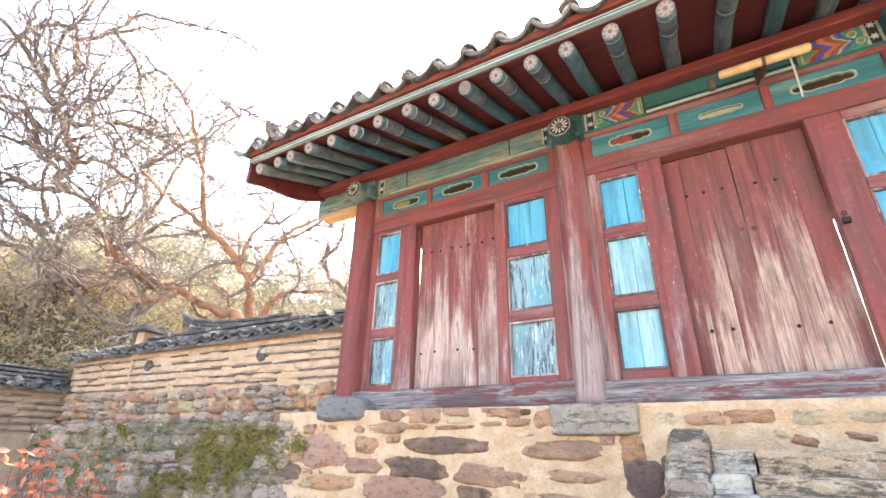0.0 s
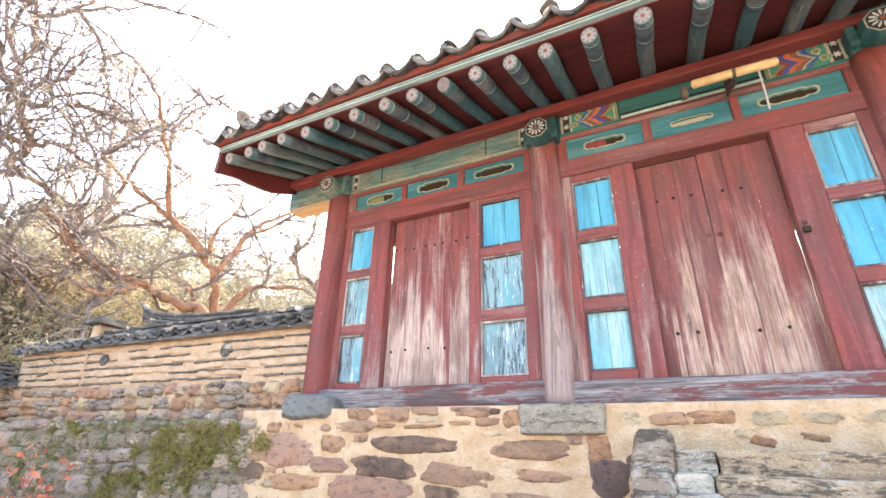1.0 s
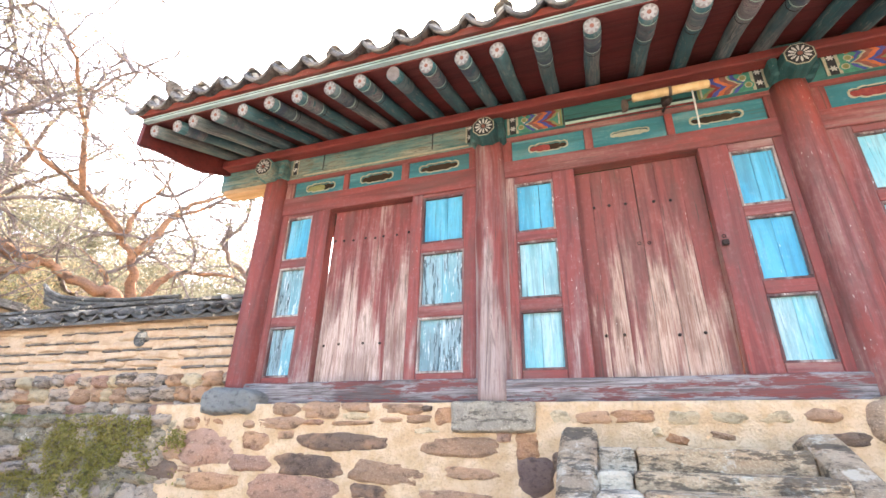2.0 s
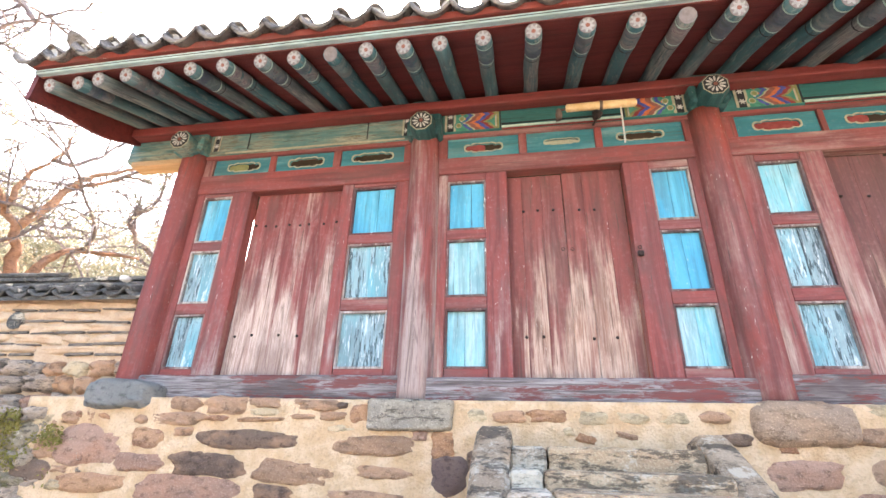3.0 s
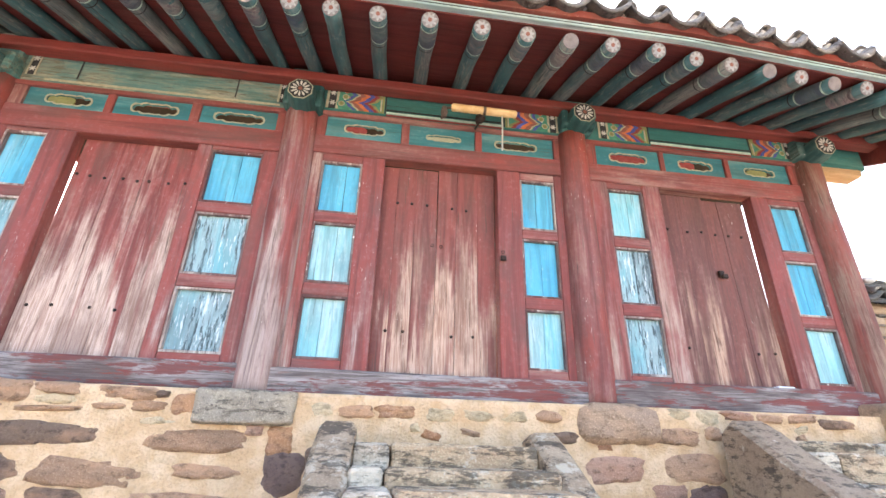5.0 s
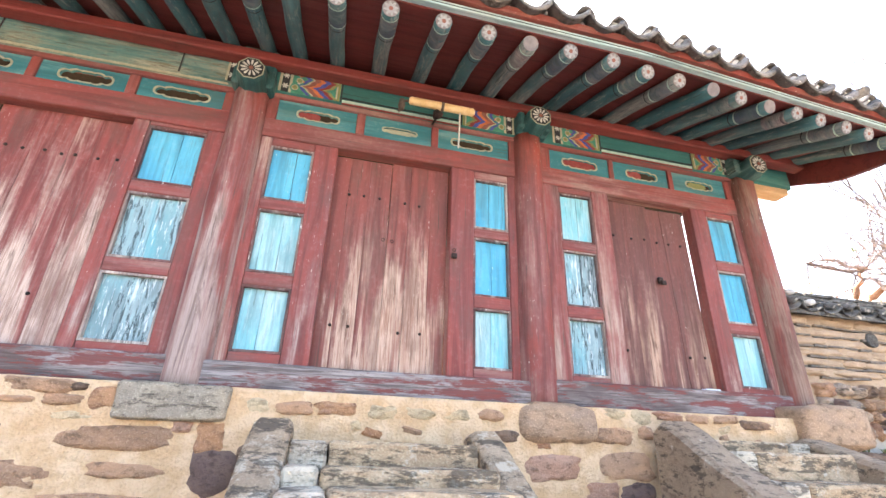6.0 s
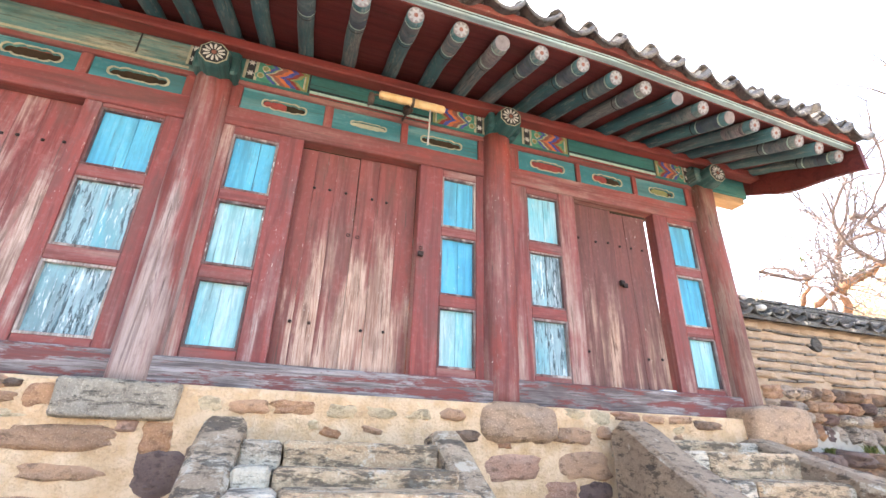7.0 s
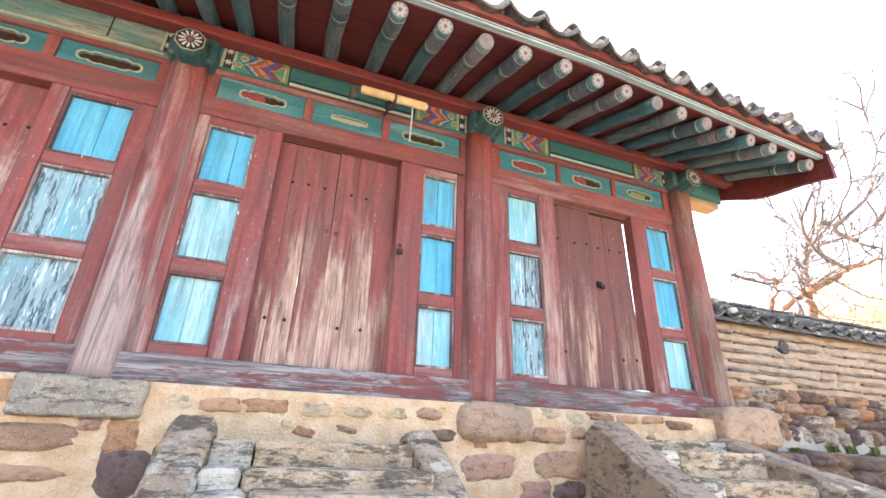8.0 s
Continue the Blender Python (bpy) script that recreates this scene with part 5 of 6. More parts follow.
sweep(bm, [Vector((0.97, -0.26, 4.39)), Vector((0.99, -0.26, 4.345)), Vector((1.0, -0.26, 4.325))], [0.028, 0.05, 0.02], 12)
sweep(bm, [Vector((0.99, -0.20, 4.37)), Vector((0.99, -0.03, 4.43))], [0.012, 0.012], 8)
part("bracket", bm, M_IRON, lamp, "black bell-shaped bracket")
bm = bmesh.new()
sweep(bm, [Vector((0.67, -0.23, 4.47)), Vector((0.67, -0.23, 4.41)), Vector((0.67, -0.23, 4.36))], [0.022, 0.032, 0.02], 10)
sweep(bm, [Vector((0.67, -0.22, 4.45)), Vector((0.67, -0.03, 4.50))], [0.01, 0.01], 6)
sweep(bm, [Vector((0.67, -0.23, 4.46)), Vector((0.75, -0.25, 4.46))], [0.012, 0.012], 6)
part("socket", bm, M_DARKWOOD, lamp)
bm = bmesh.new()
sweep(bm, [Vector((1.19, -0.25, 4.44)), Vector((1.188, -0.25, 4.25)), Vector((1.182, -0.25, 4.055))], [0.007, 0.007, 0.007], 6)
part("pull_cord", bm, P["white"], lamp, "white pull cord")

# ---- trees: guide limbs, then twigs grown from them ----
def grow_tree(name, label, trunk_mat, limb_specs, seed, twig_len, density, leaf, leaf_share, tint_b, boughs=0):
    r = random.Random(seed)
    base = limb_specs[0][1][0]
    tree = thing(name, base, label, "tree", "trees behind the wall")
    thin = bmesh.new()
    leaf_v, leaf_f = [], []

    def smooth_line(pts, n=4):
        out = []
        P_ = [Vector(p) for p in pts]
        for i in range(len(P_) - 1):
            p0, p1, p2, p3 = P_[max(0, i - 1)], P_[i], P_[i + 1], P_[min(len(P_) - 1, i + 2)]
            for k in range(n):
                t = k / n
                out.append(0.5 * ((2 * p1) + (p2 - p0) * t + (2 * p0 - 5 * p1 + 4 * p2 - p3) * t * t + (3 * p1 - p0 - 3 * p2 + p3) * t ** 3))
        return out + [P_[-1]]

    def tuft(p, size):
        for _ in range(r.randint(5, 10)):
            d = Vector((r.gauss(0, 1), r.gauss(0, 1), r.gauss(0.2, 0.8))).normalized() * size * r.uniform(0.5, 1.2)
            side = d.cross(Vector((r.random(), r.random(), r.random()))).normalized() * size * 0.10
            o = p + Vector((r.gauss(0, 1), r.gauss(0, 1), r.gauss(0, 1))) * size * 0.6
            k = len(leaf_v)
            leaf_v.extend([o - side, o + side, o + d])
            leaf_f.append((k, k + 1, k + 2))

    def twig(p, d, length, rad, level):
        n = max(3, int(length / 0.14))
        pts, q, v = [p], p.copy(), d.normalized()
        curl = Vector((r.gauss(0, 1), r.gauss(0, 1), r.gauss(0, 1))) * 0.17
        for k in range(n):
            v = (v + Vector((r.gauss(0, 0.15), r.gauss(0, 0.15), r.gauss(0.02, 0.15))) + curl * 0.5).normalized()
            q = q + v * length / n
            pts.append(q.copy())
        sweep(thin, pts, [rad * (1 - 0.75 * k / n) for k in range(n + 1)], 6 if level < 0 else 4, False)
        if level < 2:
            share = (0.46, 0.29, 0.09)[level + 1]
            for k in range(1, n + 1):
                for _ in range(1):
                    if r.random() < share:
                        dd = (pts[k] - pts[k - 1]).normalized() + Vector((r.gauss(0, 0.8), r.gauss(0, 0.8), r.gauss(0.1, 0.7)))
                        twig(pts[k], dd, length * r.uniform(0.28, 0.55), max(0.006, rad * 0.55), level + 1)
        if leaf and r.random() < leaf_share:
            tuft(pts[-1], r.uniform(0.10, 0.2))
            tuft(pts[n // 2], r.uniform(0.10, 0.2))

    for kind, pts in limb_specs:
        rad = float(kind[1:])
        line = smooth_line(pts)
        for i in range(1, len(line) - 1):
            line[i] = line[i] + Vector((r.gauss(0, 0.03), r.gauss(0, 0.03), r.gauss(0, 0.03)))
        bm = bmesh.new()
        n = len(line) - 1
        sweep(bm, line, [rad * (1 - 0.72 * k / n) * (1 + 0.12 * noise.noise((k * 0.7, rad * 9, seed))) for k in range(n + 1)], 9)
        part("trunk" if rad > 0.14 else "limb", bm, trunk_mat if kind[0] == "r" else tint_b, tree, smooth=True)
        for i in range(2, n + 1):
            for _ in range(density):
                if rad > 0.14 and kind[0] == "r" and i < n - 2:
                    continue
                if r.random() < 0.8:
                    d = (line[i] - line[i - 1]).normalized() * 0.5 + Vector((r.gauss(0, 0.7), r.gauss(0, 0.7), r.gauss(0.15, 0.6)))
                    twig(line[i], d, twig_len * r.uniform(0.5, 1.2), max(0.018, rad * 0.38 * (1 - 0.6 * i / n)), 0)
        for k in range(boughs):
            i = r.randint(n // 2, n) if rad > 0.12 else r.randint(2, n)
            d = (line[i] - line[i - 1]).normalized() * 0.4 + Vector((r.gauss(0, 0.8), r.gauss(0, 0.8), r.gauss(0.2, 0.5)))
            twig(line[i], d, r.uniform(2.6, 4.4), r.uniform(0.035, 0.05), -1)
    me = bpy.data.meshes.new("branchwork")
    thin.to_mesh(me)
    thin.free()
    tw = mesh_part("branchwork", me, M_TWIG if tint_b is not M_BARK_RED else M_BARK_RED, tree, "tangled thin twigs")
    tagged(tw, kind="stuff")
    if leaf_v:
        me = bpy.data.meshes.new("foliage")
        me.from_pydata(leaf_v, [], leaf_f)
        nd = mesh_part("foliage", me, leaf, tree, "sparse tufts of needles")
        tagged(nd, kind="stuff")


LEFT_LIMBS = [
    ("r.15", [(-9.6, 3.5, 4.1), (-9.6, 3.3, 4.9), (-9.5, 3.1, 5.4), (-9.6, 2.8, 5.8)]),
    ("r.10", [(-9.6, 2.8, 5.8), (-9.7, 2.2, 6.3), (-9.8, 1.8, 6.5), (-9.9, 1.2, 6.8), (-10.0, 0.7, 7.0), (-10.0, 0.2, 7.3)]),
    ("r.07", [(-9.8, 1.8, 6.5), (-9.5, 1.5, 7.1), (-9.3, 1.1, 7.7), (-8.9, 0.4, 8.5), (-8.8, 0.1, 8.8)]),
    ("r.09", [(-9.5, 3.1, 5.5), (-9.1, 3.4, 6.4), (-8.9, 3.6, 6.9), (-8.6, 3.9, 7.2), (-8.2, 4.3, 7.6)]),
    ("r.06", [(-9.5, 2.8, 5.9), (-9.4, 2.8, 6.5), (-9.1, 3.0, 7.0), (-8.9, 3.0, 7.6)]),
    ("r.05", [(-9.0, 3.5, 6.6), (-8.7, 3.9, 7.0), (-8.4, 4.3, 7.3)]),
    ("b.05", [(-9.2, 1.1, 7.7), (-9.1, 1.0, 8.2), (-8.7, 1.2, 8.8), (-8.3, 1.6, 9.1)]),
]
LOW_LIMBS = [
    ("r.17", [(-9.3, 3.2, 3.5), (-9.3, 2.9, 4.4), (-9.5, 2.6, 4.5), (-9.8, 2.1, 4.7), (-10.0, 1.7, 4.9), (-10.2, 1.4, 4.9)]),
    ("r.13", [(-10.2, 1.4, 4.9), (-10.4, 1.0, 5.1), (-10.5, 0.7, 5.3), (-10.6, 0.4, 5.5), (-10.6, 0.2, 5.8), (-10.7, -0.2, 6.0)]),
    ("r.11", [(-10.0, 1.7, 4.8), (-10.1, 1.4, 4.6), (-10.2, 1.1, 4.5), (-10.2, 0.8, 4.6)]),
    ("r.10", [(-9.3, 3.5, 4.6), (-9.1, 3.7, 5.1), (-8.9, 4.2, 5.4), (-8.3, 4.9, 5.5)]),
    ("r.06", [(-9.7, 2.9, 4.5), (-9.7, 2.8, 4.9), (-9.9, 2.6, 5.2), (-10.0, 2.3, 5.4)]),
    ("b.06", [(-10.7, 0.5, 5.6), (-10.4, 0.8, 5.8), (-10.2, 1.1, 5.5), (-10.3, 1.2, 5.1)]),
]
BACK_LIMBS = [
    ("b.15", [(-12.3, 1.9, 3.5), (-12.2, 1.4, 5.0), (-12.1, 0.9, 6.2), (-11.9, 1.0, 6.6), (-12.0, 0.5, 6.8), (-12.0, 0.1, 7.0), (-12.1, -0.3, 7.0)]),
    ("b.12", [(-12.1, -0.3, 7.0), (-12.1, -0.5, 7.3), (-11.9, -0.4, 7.7), (-11.7, -0.7, 8.1), (-11.6, -1.1, 8.6), (-11.3, -1.2, 9.0), (-11.1, -1.2, 9.4)]),
    ("b.07", [(-11.1, -1.2, 9.4), (-10.9, -1.4, 9.7), (-10.7, -1.5, 9.9), (-10.6, -1.7, 10.2), (-10.5, -1.9, 10.4)]),
    ("b.07", [(-11.6, -1.1, 8.6), (-11.4, -1.5, 8.9), (-11.2, -1.7, 9.2), (-11.1, -2.0, 9.4), (-11.0, -2.2, 9.5), (-10.7, -2.3, 9.8), (-10.4, -2.3, 10.2)]),
    ("b.05", [(-11.3, -1.2, 9.0), (-11.2, -1.6, 9.4), (-11.0, -1.9, 9.9), (-10.7, -2.2, 10.4)]),
]
SPREAD_LIMBS = [
    ("b.11", [(-12.4, 0.0, 3.2), (-12.1, -0.0, 4.6), (-11.9, 0.2, 5.2), (-11.9, -0.2, 5.5), (-11.8, -0.8, 6.0), (-11.8, -1.4, 6.3)]),
    ("b.08", [(-11.6, -0.5, 6.8), (-11.7, -0.9, 6.7), (-11.7, -1.2, 6.7), (-11.7, -1.6, 6.7)]),
    ("b.07", [(-11.4, -0.9, 8.3), (-11.2, -0.6, 8.4), (-10.9, -0.8, 8.7), (-10.6, -0.6, 9.0), (-10.3, -0.6, 9.2)]),
    ("b.07", [(-11.7, -0.5, 7.6), (-11.7, -1.1, 7.6), (-11.5, -1.4, 8.0), (-11.3, -1.8, 8.2), (-11.3, -2.1, 8.1)]),
    ("b.07", [(-11.7, -0.5, 7.6), (-11.3, -0.1, 7.7), (-11.0, 0.4, 7.5), (-10.8, 0.8, 7.2)]),
    ("b.06", [(-10.9, -0.4, 8.5), (-10.5, 0.1, 8.5), (-10.2, 0.5, 8.4), (-9.8, 1.3, 8.0)]),
]
CROSS_LIMBS = [
    ("b.12", [(-11.7, 0.9, 3.3), (-11.6, 0.6, 4.4), (-11.6, 0.3, 4.9), (-11.6, -0.1, 5.3)]),
    ("b.07", [(-11.6, -0.1, 5.3), (-11.4, -0.4, 5.8), (-11.5, -0.8, 5.8), (-11.6, -1.3, 5.7)]),
    ("b.06", [(-11.6, 0.3, 4.9), (-11.6, -0.4, 4.7), (-11.6, -0.9, 4.5)]),
    ("b.06", [(-10.8, 1.4, 5.3), (-11.0, 1.1, 5.3), (-11.3, 0.8, 5.0), (-11.5, 0.5, 4.8), (-11.6, 0.3, 4.9)]),
    ("b.06", [(-10.7, -1.5, 9.9), (-10.5, -1.2, 10.2), (-10.1, -1.0, 10.6), (-9.8, -0.9, 10.9)]),
    ("b.05", [(-10.5, -1.2, 10.2), (-10.0, -0.8, 10.5), (-9.5, -0.3, 10.7)]),
    ("b.06", [(-11.6, -1.0, 8.5), (-11.6, -1.4, 8.4), (-11.7, -1.7, 8.1), (-11.8, -2.0, 8.1)]),
]
FAR_LIMBS = [
    ("b.10", [(-9.0, 7.4, 2.5), (-9.28, 7.20, 5.54), (-10.15, 6.50, 6.79), (-10.41, 6.34, 7.38), (-10.16, 6.71, 8.09), (-10.22, 6.77, 9.22), (-10.84, 6.22, 10.26)]),
]
RIGHT_LIMBS = [
    ("r.13", [(11.4, 3.3, 3.6), (11.3, 2.9, 4.7), (11.2, 2.8, 5.1)]),
    ("r.09", [(11.2, 2.8, 5.1), (11.3, 2.3, 5.2), (11.2, 1.9, 5.3), (11.3, 1.3, 5.3)]),
    ("b.06", [(11.2, 2.8, 5.1), (11.2, 2.7, 5.5), (11.1, 2.6, 5.9), (11.1, 2.2, 6.5)]),
    ("b.05", [(11.1, 2.6, 5.9), (11.2, 2.1, 6.0), (11.2, 1.7, 6.0), (11.3, 1.2, 6.0)]),
    ("r.08", [(11.0, 3.3, 4.8), (11.2, 3.0, 5.0), (11.2, 2.8, 5.1)]),
    ("b.07", [(10.8, 2.0, 6.3), (10.8, 1.8, 6.2), (10.9, 1.6, 5.8), (11.0, 1.4, 5.6), (11.1, 1.2, 5.3)]),
    ("r.06", [(11.1, 3.6, 4.9), (11.1, 3.4, 5.2), (11.1, 3.3, 5.5)]),
    ("b.05", [(11.1, 3.3, 5.4), (10.9, 3.7, 5.8), (10.8, 4.2, 5.9)]),
]
grow_tree("pine_tree", "old red pine with an orange trunk and bare spreading limbs", M_BARK_RED, LEFT_LIMBS, 11, 1.7, 1, M_PINE_HAZE, 0.32, M_BARK, 1)
grow_tree("pine_tree", "leaning red pine with thick low limbs that reach over the wall", M_BARK_RED, LOW_LIMBS, 16, 1.4, 1, M_PINE_HAZE, 0.32, M_BARK, 1)
grow_tree("pine_tree", "tall gnarled pine with a twisted grey-brown trunk and bare crown", M_BARK, BACK_LIMBS, 12, 1.8, 1, M_PINE_HAZE, 0.12, M_BARK, 1)
grow_tree("pine_tree", "gnarled pine with long crooked side limbs and thin twigs", M_BARK, SPREAD_LIMBS, 17, 1.7, 1, M_PINE_HAZE, 0.35, M_BARK, 1)
grow_tree("pine_tree", "crooked pine with level dark limbs crossing its neighbours", M_BARK, CROSS_LIMBS, 18, 1.6, 1, M_PINE_HAZE, 0.30, M_BARK, 1)
DISTANT_LIMBS = [
    ("b.17", [(-15.6, 3.2, 4.2), (-15.7, 3.1, 8.0), (-16.2, 3.0, 10.1), (-16.8, 3.0, 11.8), (-17.6, 3.0, 13.6)]),
    ("b.09", [(-15.8, 3.1, 8.6), (-15.0, 3.1, 9.6), (-14.3, 3.0, 10.6), (-13.2, 3.1, 10.6)]),
    ("b.08", [(-16.2, 3.0, 10.1), (-17.8, 3.0, 10.8), (-19.2, 3.1, 11.2), (-20.4, 3.0, 11.5)]),
    ("b.08", [(-16.8, 3.0, 11.8), (-18.0, 2.9, 12.6), (-19.2, 3.0, 13.4)]),
    ("b.08", [(-16.6, 3.0, 11.2), (-15.8, 3.2, 12.0), (-15.0, 3.3, 12.2)]),
    ("b.08", [(-15.7, 3.1, 8.0), (-14.4, 3.2, 8.4), (-13.0, 3.3, 8.6), (-11.9, 3.3, 9.2)]),
    ("b.07", [(-16.0, 3.1, 9.3), (-17.2, 3.1, 9.0), (-18.6, 3.2, 8.9)]),
]
grow_tree("pine_tree", "olive pine with sparse haze-paled needle masses on the hillside", M_BARK, DISTANT_LIMBS, 15, 1.2, 2, M_PINE_HAZE, 0.85, M_BARK)
grow_tree("tree", "bare tree with thin branches beside the gate", M_BARK, FAR_LIMBS, 13, 2.0, 2, M_PINE, 0.05, M_BARK, 3)
grow_tree("pine_tree", "spreading pine with sunlit orange limbs and fine twigs", M_BARK_RED, RIGHT_LIMBS, 14, 1.6, 1, M_PINE, 0.02, M_BARK, 1)


# ---- hillside growth ----
def leaf_cloud(name, label, category, centres, per, spread, size, material, seed, squash=0.7):
    r = random.Random(seed)
    v, f = [], []
    for c in centres:
        s = spread * r.uniform(0.6, 1.3)
        for _ in range(per):
            d = Vector((r.gauss(0, 1), r.gauss(0, 1), r.gauss(0, squash)))
            d = d.normalized() * s * r.uniform(0.25, 1.0) ** 0.5
            p = Vector(c) + d
            a = Vector((r.gauss(0, 1), r.gauss(0, 1), r.gauss(0, 1))).normalized() * size * r.uniform(0.5, 1.3)
            b = a.cross(Vector((r.gauss(0, 1), r.gauss(0, 1), r.gauss(0, 1)))).normalized() * size * r.uniform(0.25, 0.6)
            k = len(v)
            v.extend([p - a, p + b, p + a, p - b])
            f.append((k, k + 1, k + 2, k + 3))
    me = bpy.data.meshes.new(name)
    me.from_pydata(v, [], f)
    me.materials.append(material)
    return tagged(new(name, me), label, category, kind="stuff")


def hill_points(n, x0, x1, y0, y1, seed, lift):
    r = random.Random(seed)
    out = []
    while len(out) < n:
        x, y = r.uniform(x0, x1), y0 + (y1 - y0) * r.random() ** 1.4
        out.append((x, y, ground_height(x, y) + r.uniform(0.1, lift)))
    return out


leaf_cloud("hill_shrubs", "green and yellow-green undergrowth on the hillside", "shrubs", hill_points(420, -38, -9.8, -5, 24, 21, 0.9) + hill_points(120, -15, -4, 5, 11, 26, 0.7) + hill_points(300, -27, -12, 4, 15, 36, 3.0), 420, 0.75, 0.05, M_PINE_HAZE, 22)
leaf_cloud("autumn_shrubs", "yellow and russet autumn undergrowth", "shrubs", hill_points(90, -34, -10, -4, 20, 23, 0.9) + hill_points(170, -24, -9.8, -6, 6, 38, 0.8) + hill_points(300, 12, 40, 0, 24, 24, 0.9) + hill_points(70, 6, 16, 5, 11, 27, 0.7) + hill_points(90, 13, 25, 1, 11, 37, 2.0), 300, 0.75, 0.06, M_AUTUMN, 25)

leaf_cloud("slope_shrubs", "pale green and tan brush just behind the side wall", "shrubs", hill_points(420, -20, -9.8, -7, 7, 28, 0.35) + hill_points(120, -11.5, -3.2, 1.2, 6.5, 30, 0.4), 260, 0.55, 0.032, M_BUSH, 29)

leaf_cloud("fallen_leaves", "brown fallen leaves covering the slope", "leaves", hill_points(2200, -22, -9.5, -8, 9, 33, 0.12) + hill_points(500, 11.5, 24, -2, 9, 34, 0.12), 30, 0.5, 0.03, M_AUTUMN, 35, 0.06)

# red-leaved shrub in front of the mossy footing
shrub = thing("red_shrub", (-5.3, -1.9, 0.0), "low shrub with sparse red and orange autumn leaves", "shrub")
r = random.Random(31)
stems, lv, lf = bmesh.new(), [], []
for k in range(44):
    p = Vector((-5.35 + r.uniform(-0.35, 0.45), -1.75 + r.uniform(-0.35, 0.5), 0.0))
    d = Vector((r.gauss(0, 0.20), r.gauss(0, 0.20), 1.0))
    pts = [p]
    n = 9
    top = r.uniform(1.25, 1.80)
    for j in range(n):
        d = (d + Vector((r.gauss(0, 0.16), r.gauss(0, 0.16), 0.02))).normalized()
        pts.append(pts[-1] + d * top / n)
    sweep(stems, pts, [0.012 * (1 - 0.7 * j / n) for j in range(n + 1)], 5, False)
    for j in range(4, n + 1):
        for _ in range(r.randint(1, 4)):
            c = pts[j] + Vector((r.gauss(0, 0.07), r.gauss(0, 0.07), r.gauss(0, 0.05)))
            a = Vector((r.gauss(0, 1), r.gauss(0, 1), r.gauss(-0.3, 0.6))).normalized() * r.uniform(0.034, 0.062)
            b = a.cross(Vector((r.gauss(0, 1), r.gauss(0, 1), r.gauss(0, 1)))).normalized() * 0.027
            fold = a.cross(b).normalized() * 0.008
            q = len(lv)
            lv.extend([c - a, c - a * 0.2 + b + fold, c + a, c - a * 0.2 - b + fold, c - a * 0.2])
            lf.extend([(q, q + 4, q + 1), (q + 4, q + 2, q + 1), (q, q + 3, q + 4), (q + 4, q + 3, q + 2)])
me = bpy.data.meshes.new("stem_cluster")
stems.to_mesh(me)
stems.free()
tagged(mesh_part("stem_cluster", me, M_TWIG, shrub), kind="stuff")
me = bpy.data.meshes.new("leaves")
me.from_pydata(lv, [], lf)
tagged(mesh_part("leaves", me, M_REDLEAF, shrub, "red and orange leaves"), kind="stuff")
bm = bmesh.new()
sweep(bm, [Vector(p) for p in ((-5.15, -2.3, 0.0), (-5.1, -2.2, 1.2), (-5.05, -2.12, 1.58), (-5.06, -2.17, 1.72), (-5.12, -2.3, 1.79))], [0.03, 0.028, 0.026, 0.022, 0.015], 8)
part("bare_stem", bm, M_BASE, shrub, "pale bare stem")

# cushions of moss on the old footing
r = random.Random(37)
mv, mf = [], []
while len(mf) < 7000:
    x, z = r.uniform(-5.6, -0.1), r.uniform(1.0, 1.9)
    if noise.noise((x * 0.9 + 3.1, 0.4, z * 1.5)) + 0.75 * noise.noise((x * 4.2, 7.0, z * 5.0)) + r.gauss(0, 0.17) < 0.47 + 0.10 * abs(x + 1.7):
        continue
    c = Vector((x, -0.335 + 0.02 * noise.noise((x * 5, 2.0, z * 5)) - r.uniform(0, 0.03), z))
    a = Vector((r.gauss(0, 1), r.gauss(-0.6, 0.5), r.gauss(0, 1))).normalized() * r.uniform(0.010, 0.022)
    b = a.cross(Vector((r.gauss(0, 0.3), r.gauss(-1, 0.3), r.gauss(0, 0.3)))).normalized() * r.uniform(0.006, 0.012)
    k = len(mv)
    mv.extend([c - a, c + b, c + a, c - b])
    mf.append((k, k + 1, k + 2, k + 3))
me = bpy.data.meshes.new("moss")
me.from_pydata(mv, [], mf)
me.materials.append(M_MOSS)
ob = tagged(new("moss", me), "olive cushions of moss on the grey footing stones", "moss", kind="stuff")
ob.matrix_basis = ROOT_L

# weeds at the foot of the east wall
def weed(x, y, z, seed, n=60, s=0.10):
    rr = random.Random(seed)
    v, f = [], []
    for _ in range(n):
        a = rr.uniform(0, 6.28)
        h = s * rr.uniform(0.5, 1.5)
        p = Vector((x + rr.gauss(0, s * 0.5), y + rr.gauss(0, s * 0.25), z - 0.02))
        lean = Vector((math.cos(a), math.sin(a), 0)) * h * 0.7
        side = Vector((-math.sin(a), math.cos(a), 0)) * 0.008
        k = len(v)
        v.extend([p - side, p + side, p + lean * 0.5 + Vector((0, 0, h * 0.8)) + side, p + lean * 0.5 + Vector((0, 0, h * 0.8)) - side, p + lean + Vector((0, 0, h))])
        f.extend([(k, k + 1, k + 2, k + 3), (k + 3, k + 2, k + 4)])
    me = bpy.data.meshes.new("weed")
    me.from_pydata(v, [], f)
    me.materials.append(M_GRASS)
    tagged(new("weed", me), "tuft of green weeds on the footing stones", "weed", "weeds on the wall foot", "stuff")


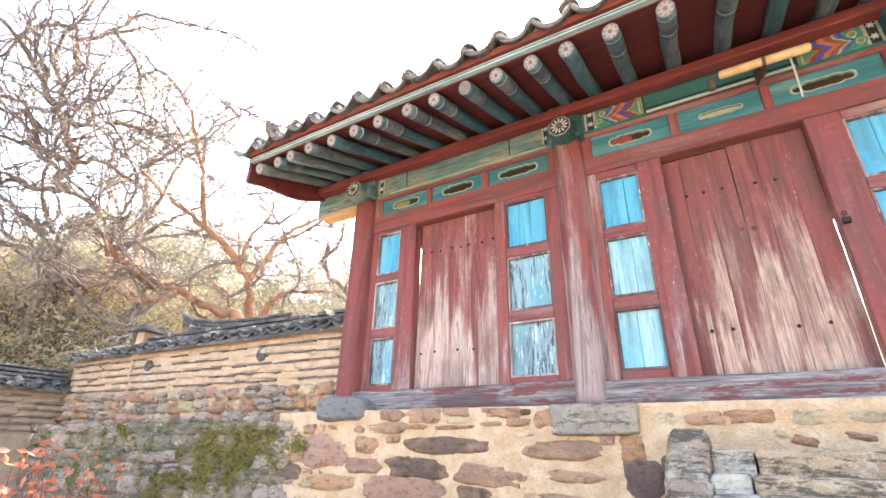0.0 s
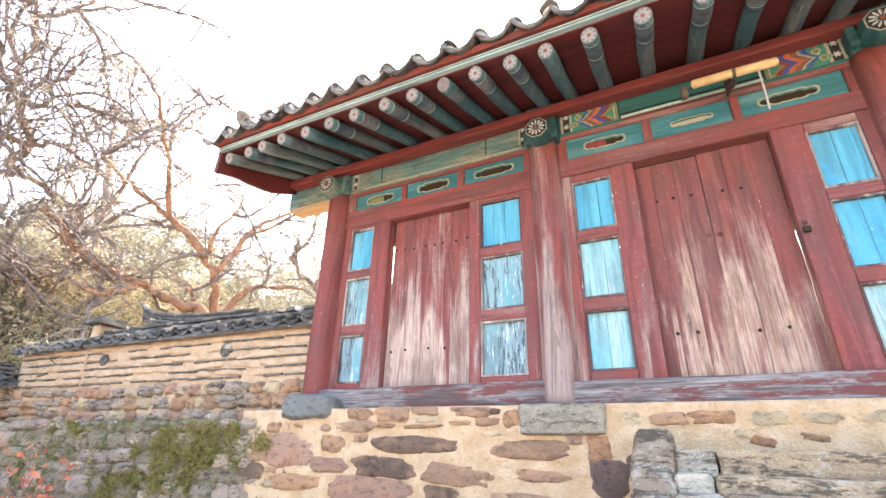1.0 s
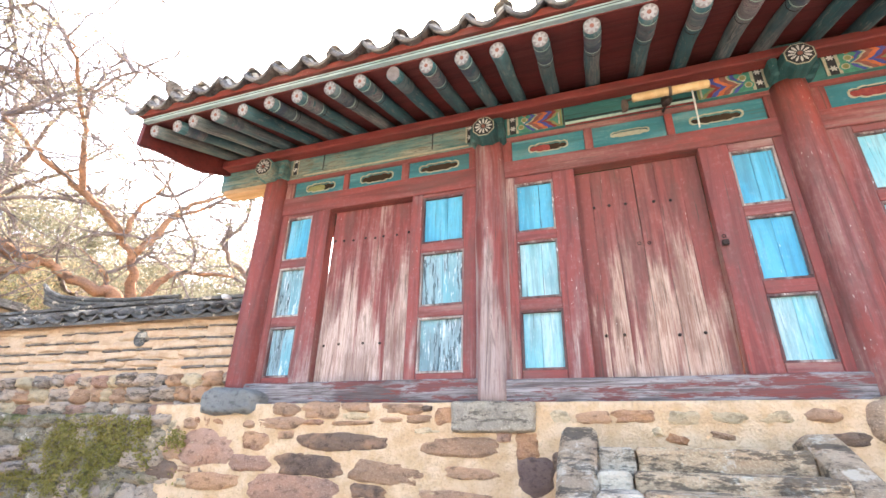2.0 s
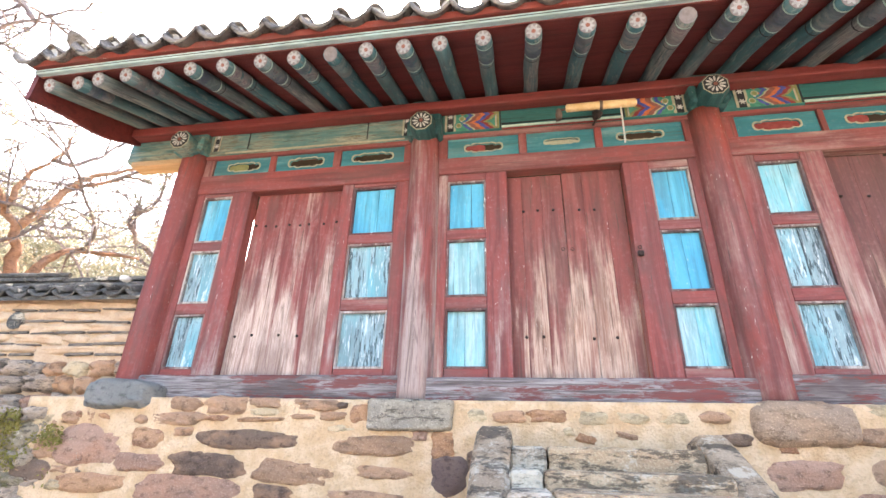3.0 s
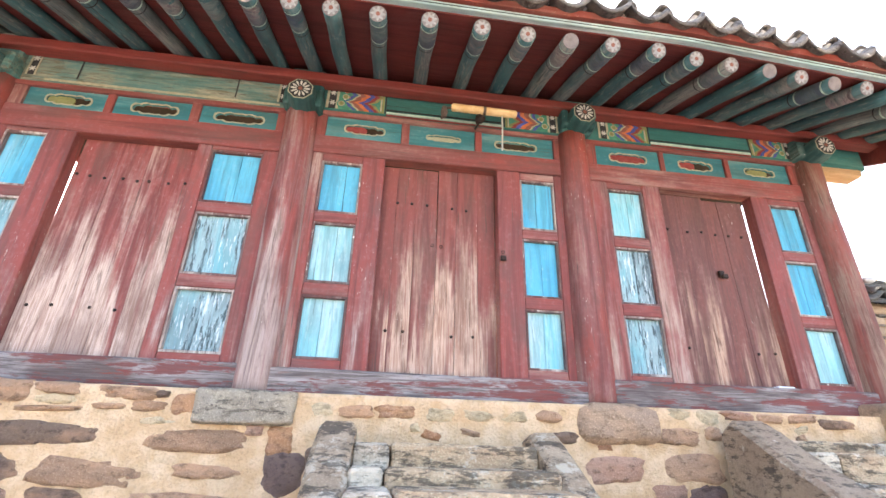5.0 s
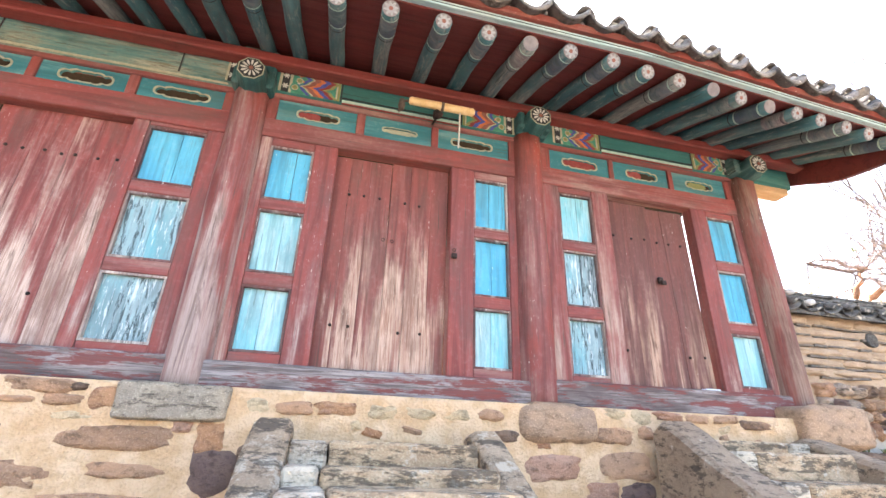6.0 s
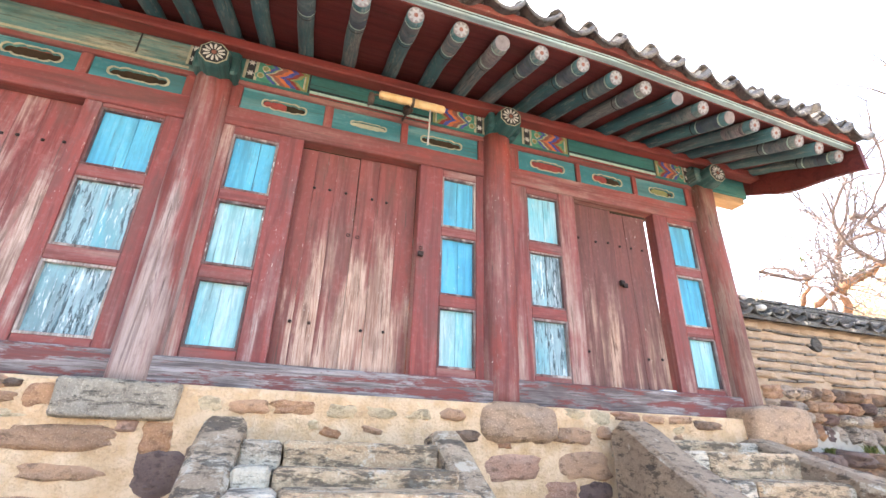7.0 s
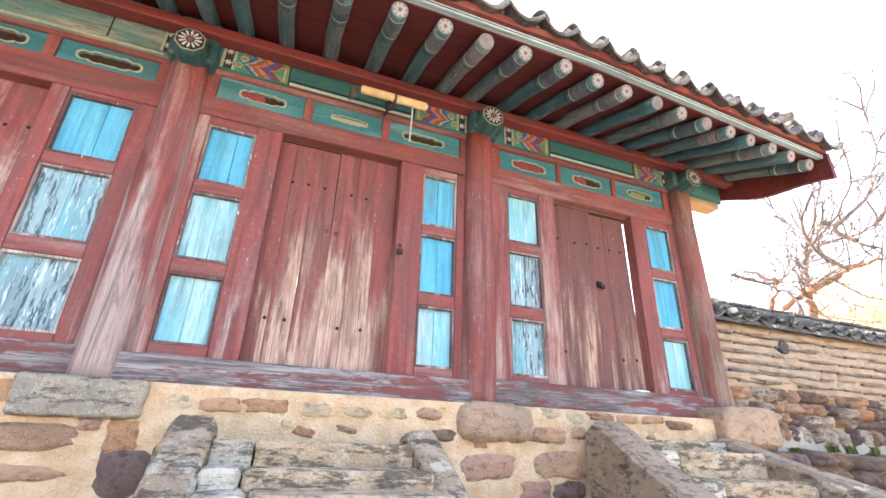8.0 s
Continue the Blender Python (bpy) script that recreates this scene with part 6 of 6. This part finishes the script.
rough_face("wall_foot", 4.64, 11.0, 0.0, 1.74, -0.22, 0.3, STONE["d"], "low rubble ledge at the foot of the clay wall", "wall", 0.05, 0.1)
for k, (x, y, z) in enumerate(((4.85, -0.14, 1.76), (5.10, -0.18, 1.76), (5.68, -0.16, 1.78), (5.92, -0.18, 1.78), (6.3, -0.18, 1.78))):
    weed(x, y, z, 40 + k, 60, 0.045 if k < 2 else 0.06)

# ---- the stones of the walls, piece by piece ----
STONES_A = [
    ("g", -2.45, -2.18, 1.90, 2.00), ("g", -2.16, -1.79, 1.88, 2.00), ("g", -1.78, -1.52, 1.93, 2.00),
    ("w", -1.78, -1.51, 1.87, 1.93), ("g", -1.45, -1.08, 1.91, 1.99), ("g", -1.44, -1.25, 1.85, 1.89),
    ("g", -1.22, -1.01, 1.85, 1.91), ("d", -1.09, -1.00, 1.93, 1.97), ("o", -0.98, -0.83, 1.83, 1.96),
    ("g", -2.72, -2.61, 1.80, 1.86), ("g", -2.57, -2.16, 1.80, 1.89), ("o", -2.11, -1.91, 1.83, 1.87),
    ("g", -1.89, -1.46, 1.83, 1.86), ("w", -1.15, -0.90, 1.77, 1.82),
]
STONES_B = [
    ("p", -3.35, -2.76, 1.51, 1.76), ("g", -3.55, -3.31, 1.53, 1.69), ("o", -2.71, -2.44, 1.63, 1.77),
    ("g", -2.35, -2.20, 1.72, 1.78), ("d", -2.11, -1.31, 1.64, 1.77), ("g", -1.09, -0.50, 1.63, 1.76),
    ("p", -0.51, -0.41, 1.73, 1.79), ("p", -2.79, -2.38, 1.47, 1.59), ("d", -2.32, -1.68, 1.46, 1.61),
    ("g", -1.58, -1.05, 1.43, 1.57), ("g", -0.89, -0.50, 1.48, 1.56), ("P", -0.39, -0.14, 1.41, 1.64),
    ("d", -3.70, -3.32, 1.38, 1.52),
]
STONES_C = [
    ("o", -3.26, -2.66, 1.32, 1.45), ("p", -2.58, -1.73, 1.26, 1.45), ("d", -1.63, -1.35, 1.32, 1.42),
    ("g", -1.13, -0.59, 1.33, 1.41), ("w", -0.14, 0.01, 1.85, 1.94), ("g", 0.04, 0.27, 1.85, 1.93),
    ("o", 0.28, 0.55, 1.86, 1.94), ("w", 0.63, 0.81, 1.85, 1.93), ("w", 0.84, 1.05, 1.86, 1.93),
    ("w", 1.10, 1.30, 1.86, 1.93), ("g", 1.37, 1.55, 1.87, 1.94), ("o", -0.37, -0.22, 1.62, 1.78),
    ("d", -0.13, -0.06, 1.55, 1.67),
]
STONES_D = [
    ("p", 1.68, 2.11, 1.51, 1.67), ("d", 1.46, 1.66, 1.74, 1.81), ("g", 2.25, 2.58, 1.75, 1.86),
    ("g", 2.59, 2.72, 1.78, 1.88), ("g", 2.19, 2.66, 1.52, 1.70), ("p", 2.14, 2.38, 1.38, 1.50),
    ("P", 2.41, 2.67, 1.38, 1.51), ("w", 2.30, 2.51, 1.92, 1.99), ("w", 2.54, 2.72, 1.89, 1.99),
    ("p", 2.76, 3.02, 1.93, 1.99), ("g", 3.02, 3.24, 1.92, 1.98), ("g", 3.27, 3.52, 1.93, 1.99),
    ("d", 3.53, 3.82, 1.89, 1.96),
]
CHINKS = [(rng.uniform(-3.6, 4.4), rng.uniform(1.25, 1.96)) for _ in range(150)]
TAKEN = [q for q in STONES_A + STONES_B + STONES_C + STONES_D if q[2] < 4.66]
for kind, x0, x1, z0, z1 in TAKEN:
    lay_stone(terrace, kind, x0, x1, z0, z1, TERRACE_Y + (0.006 if kind == "w" else 0.0), 0.016 if kind == "w" else 0.026, rng.uniform(-3, 3))
for x, z in CHINKS:
    w, h = rng.uniform(0.05, 0.16), rng.uniform(0.03, 0.06)
    if all(x + w < a - 0.02 or x > b + 0.02 or z + h < c - 0.02 or z > d + 0.02 for _, a, b, c, d in TAKEN):
        lay_stone(terrace, rng.choice("wwgoo"), x, x + w, z, z + h, TERRACE_Y + 0.004, 0.018, rng.uniform(-20, 20))
lay_rubble(terrace, -3.7, 4.6, 0.0, 1.22, TERRACE_Y, "ggppdo", (0.12, 0.2), (0.3, 0.75), 0.07, 0.055)
lay_rubble(terrace, 4.14, 4.6, 1.25, 1.8, TERRACE_Y, "ggdl", (0.1, 0.16), (0.2, 0.4), 0.03, 0.06)
lay_rubble(plain, -5.7, -0.35, 1.2, 1.90, -0.29, "mmlml", (0.09, 0.24), (0.14, 0.50), 0.0, 0.05)
lay_rubble(plain, -0.42, 0.15, 1.2, 1.90, -0.26, "ggplw", (0.10, 0.16), (0.2, 0.34), 0.03, 0.06)
lay_rubble(wall_l, -4.05, -0.02, 1.90, 2.33, -0.01, "lllgpwl", (0.11, 0.20), (0.12, 0.32), 0.004, 0.07)
lay_rubble(wall_l2, -5.75, -4.05, 1.90, 2.33, -0.01, "llgl", (0.10, 0.16), (0.16, 0.36), 0.02, 0.06)
lay_rubble(wall_r, 0.28, 5.5, 1.78, 2.36, -0.01, "dlPdlPglo", (0.10, 0.19), (0.10, 0.25), 0.004, 0.08)
foot = bpy.data.objects["wall_foot"]
lay_rubble(foot, 4.66, 10.5, 1.1, 1.77, -0.22, "dPd", (0.10, 0.17), (0.16, 0.36), 0.02, 0.09)
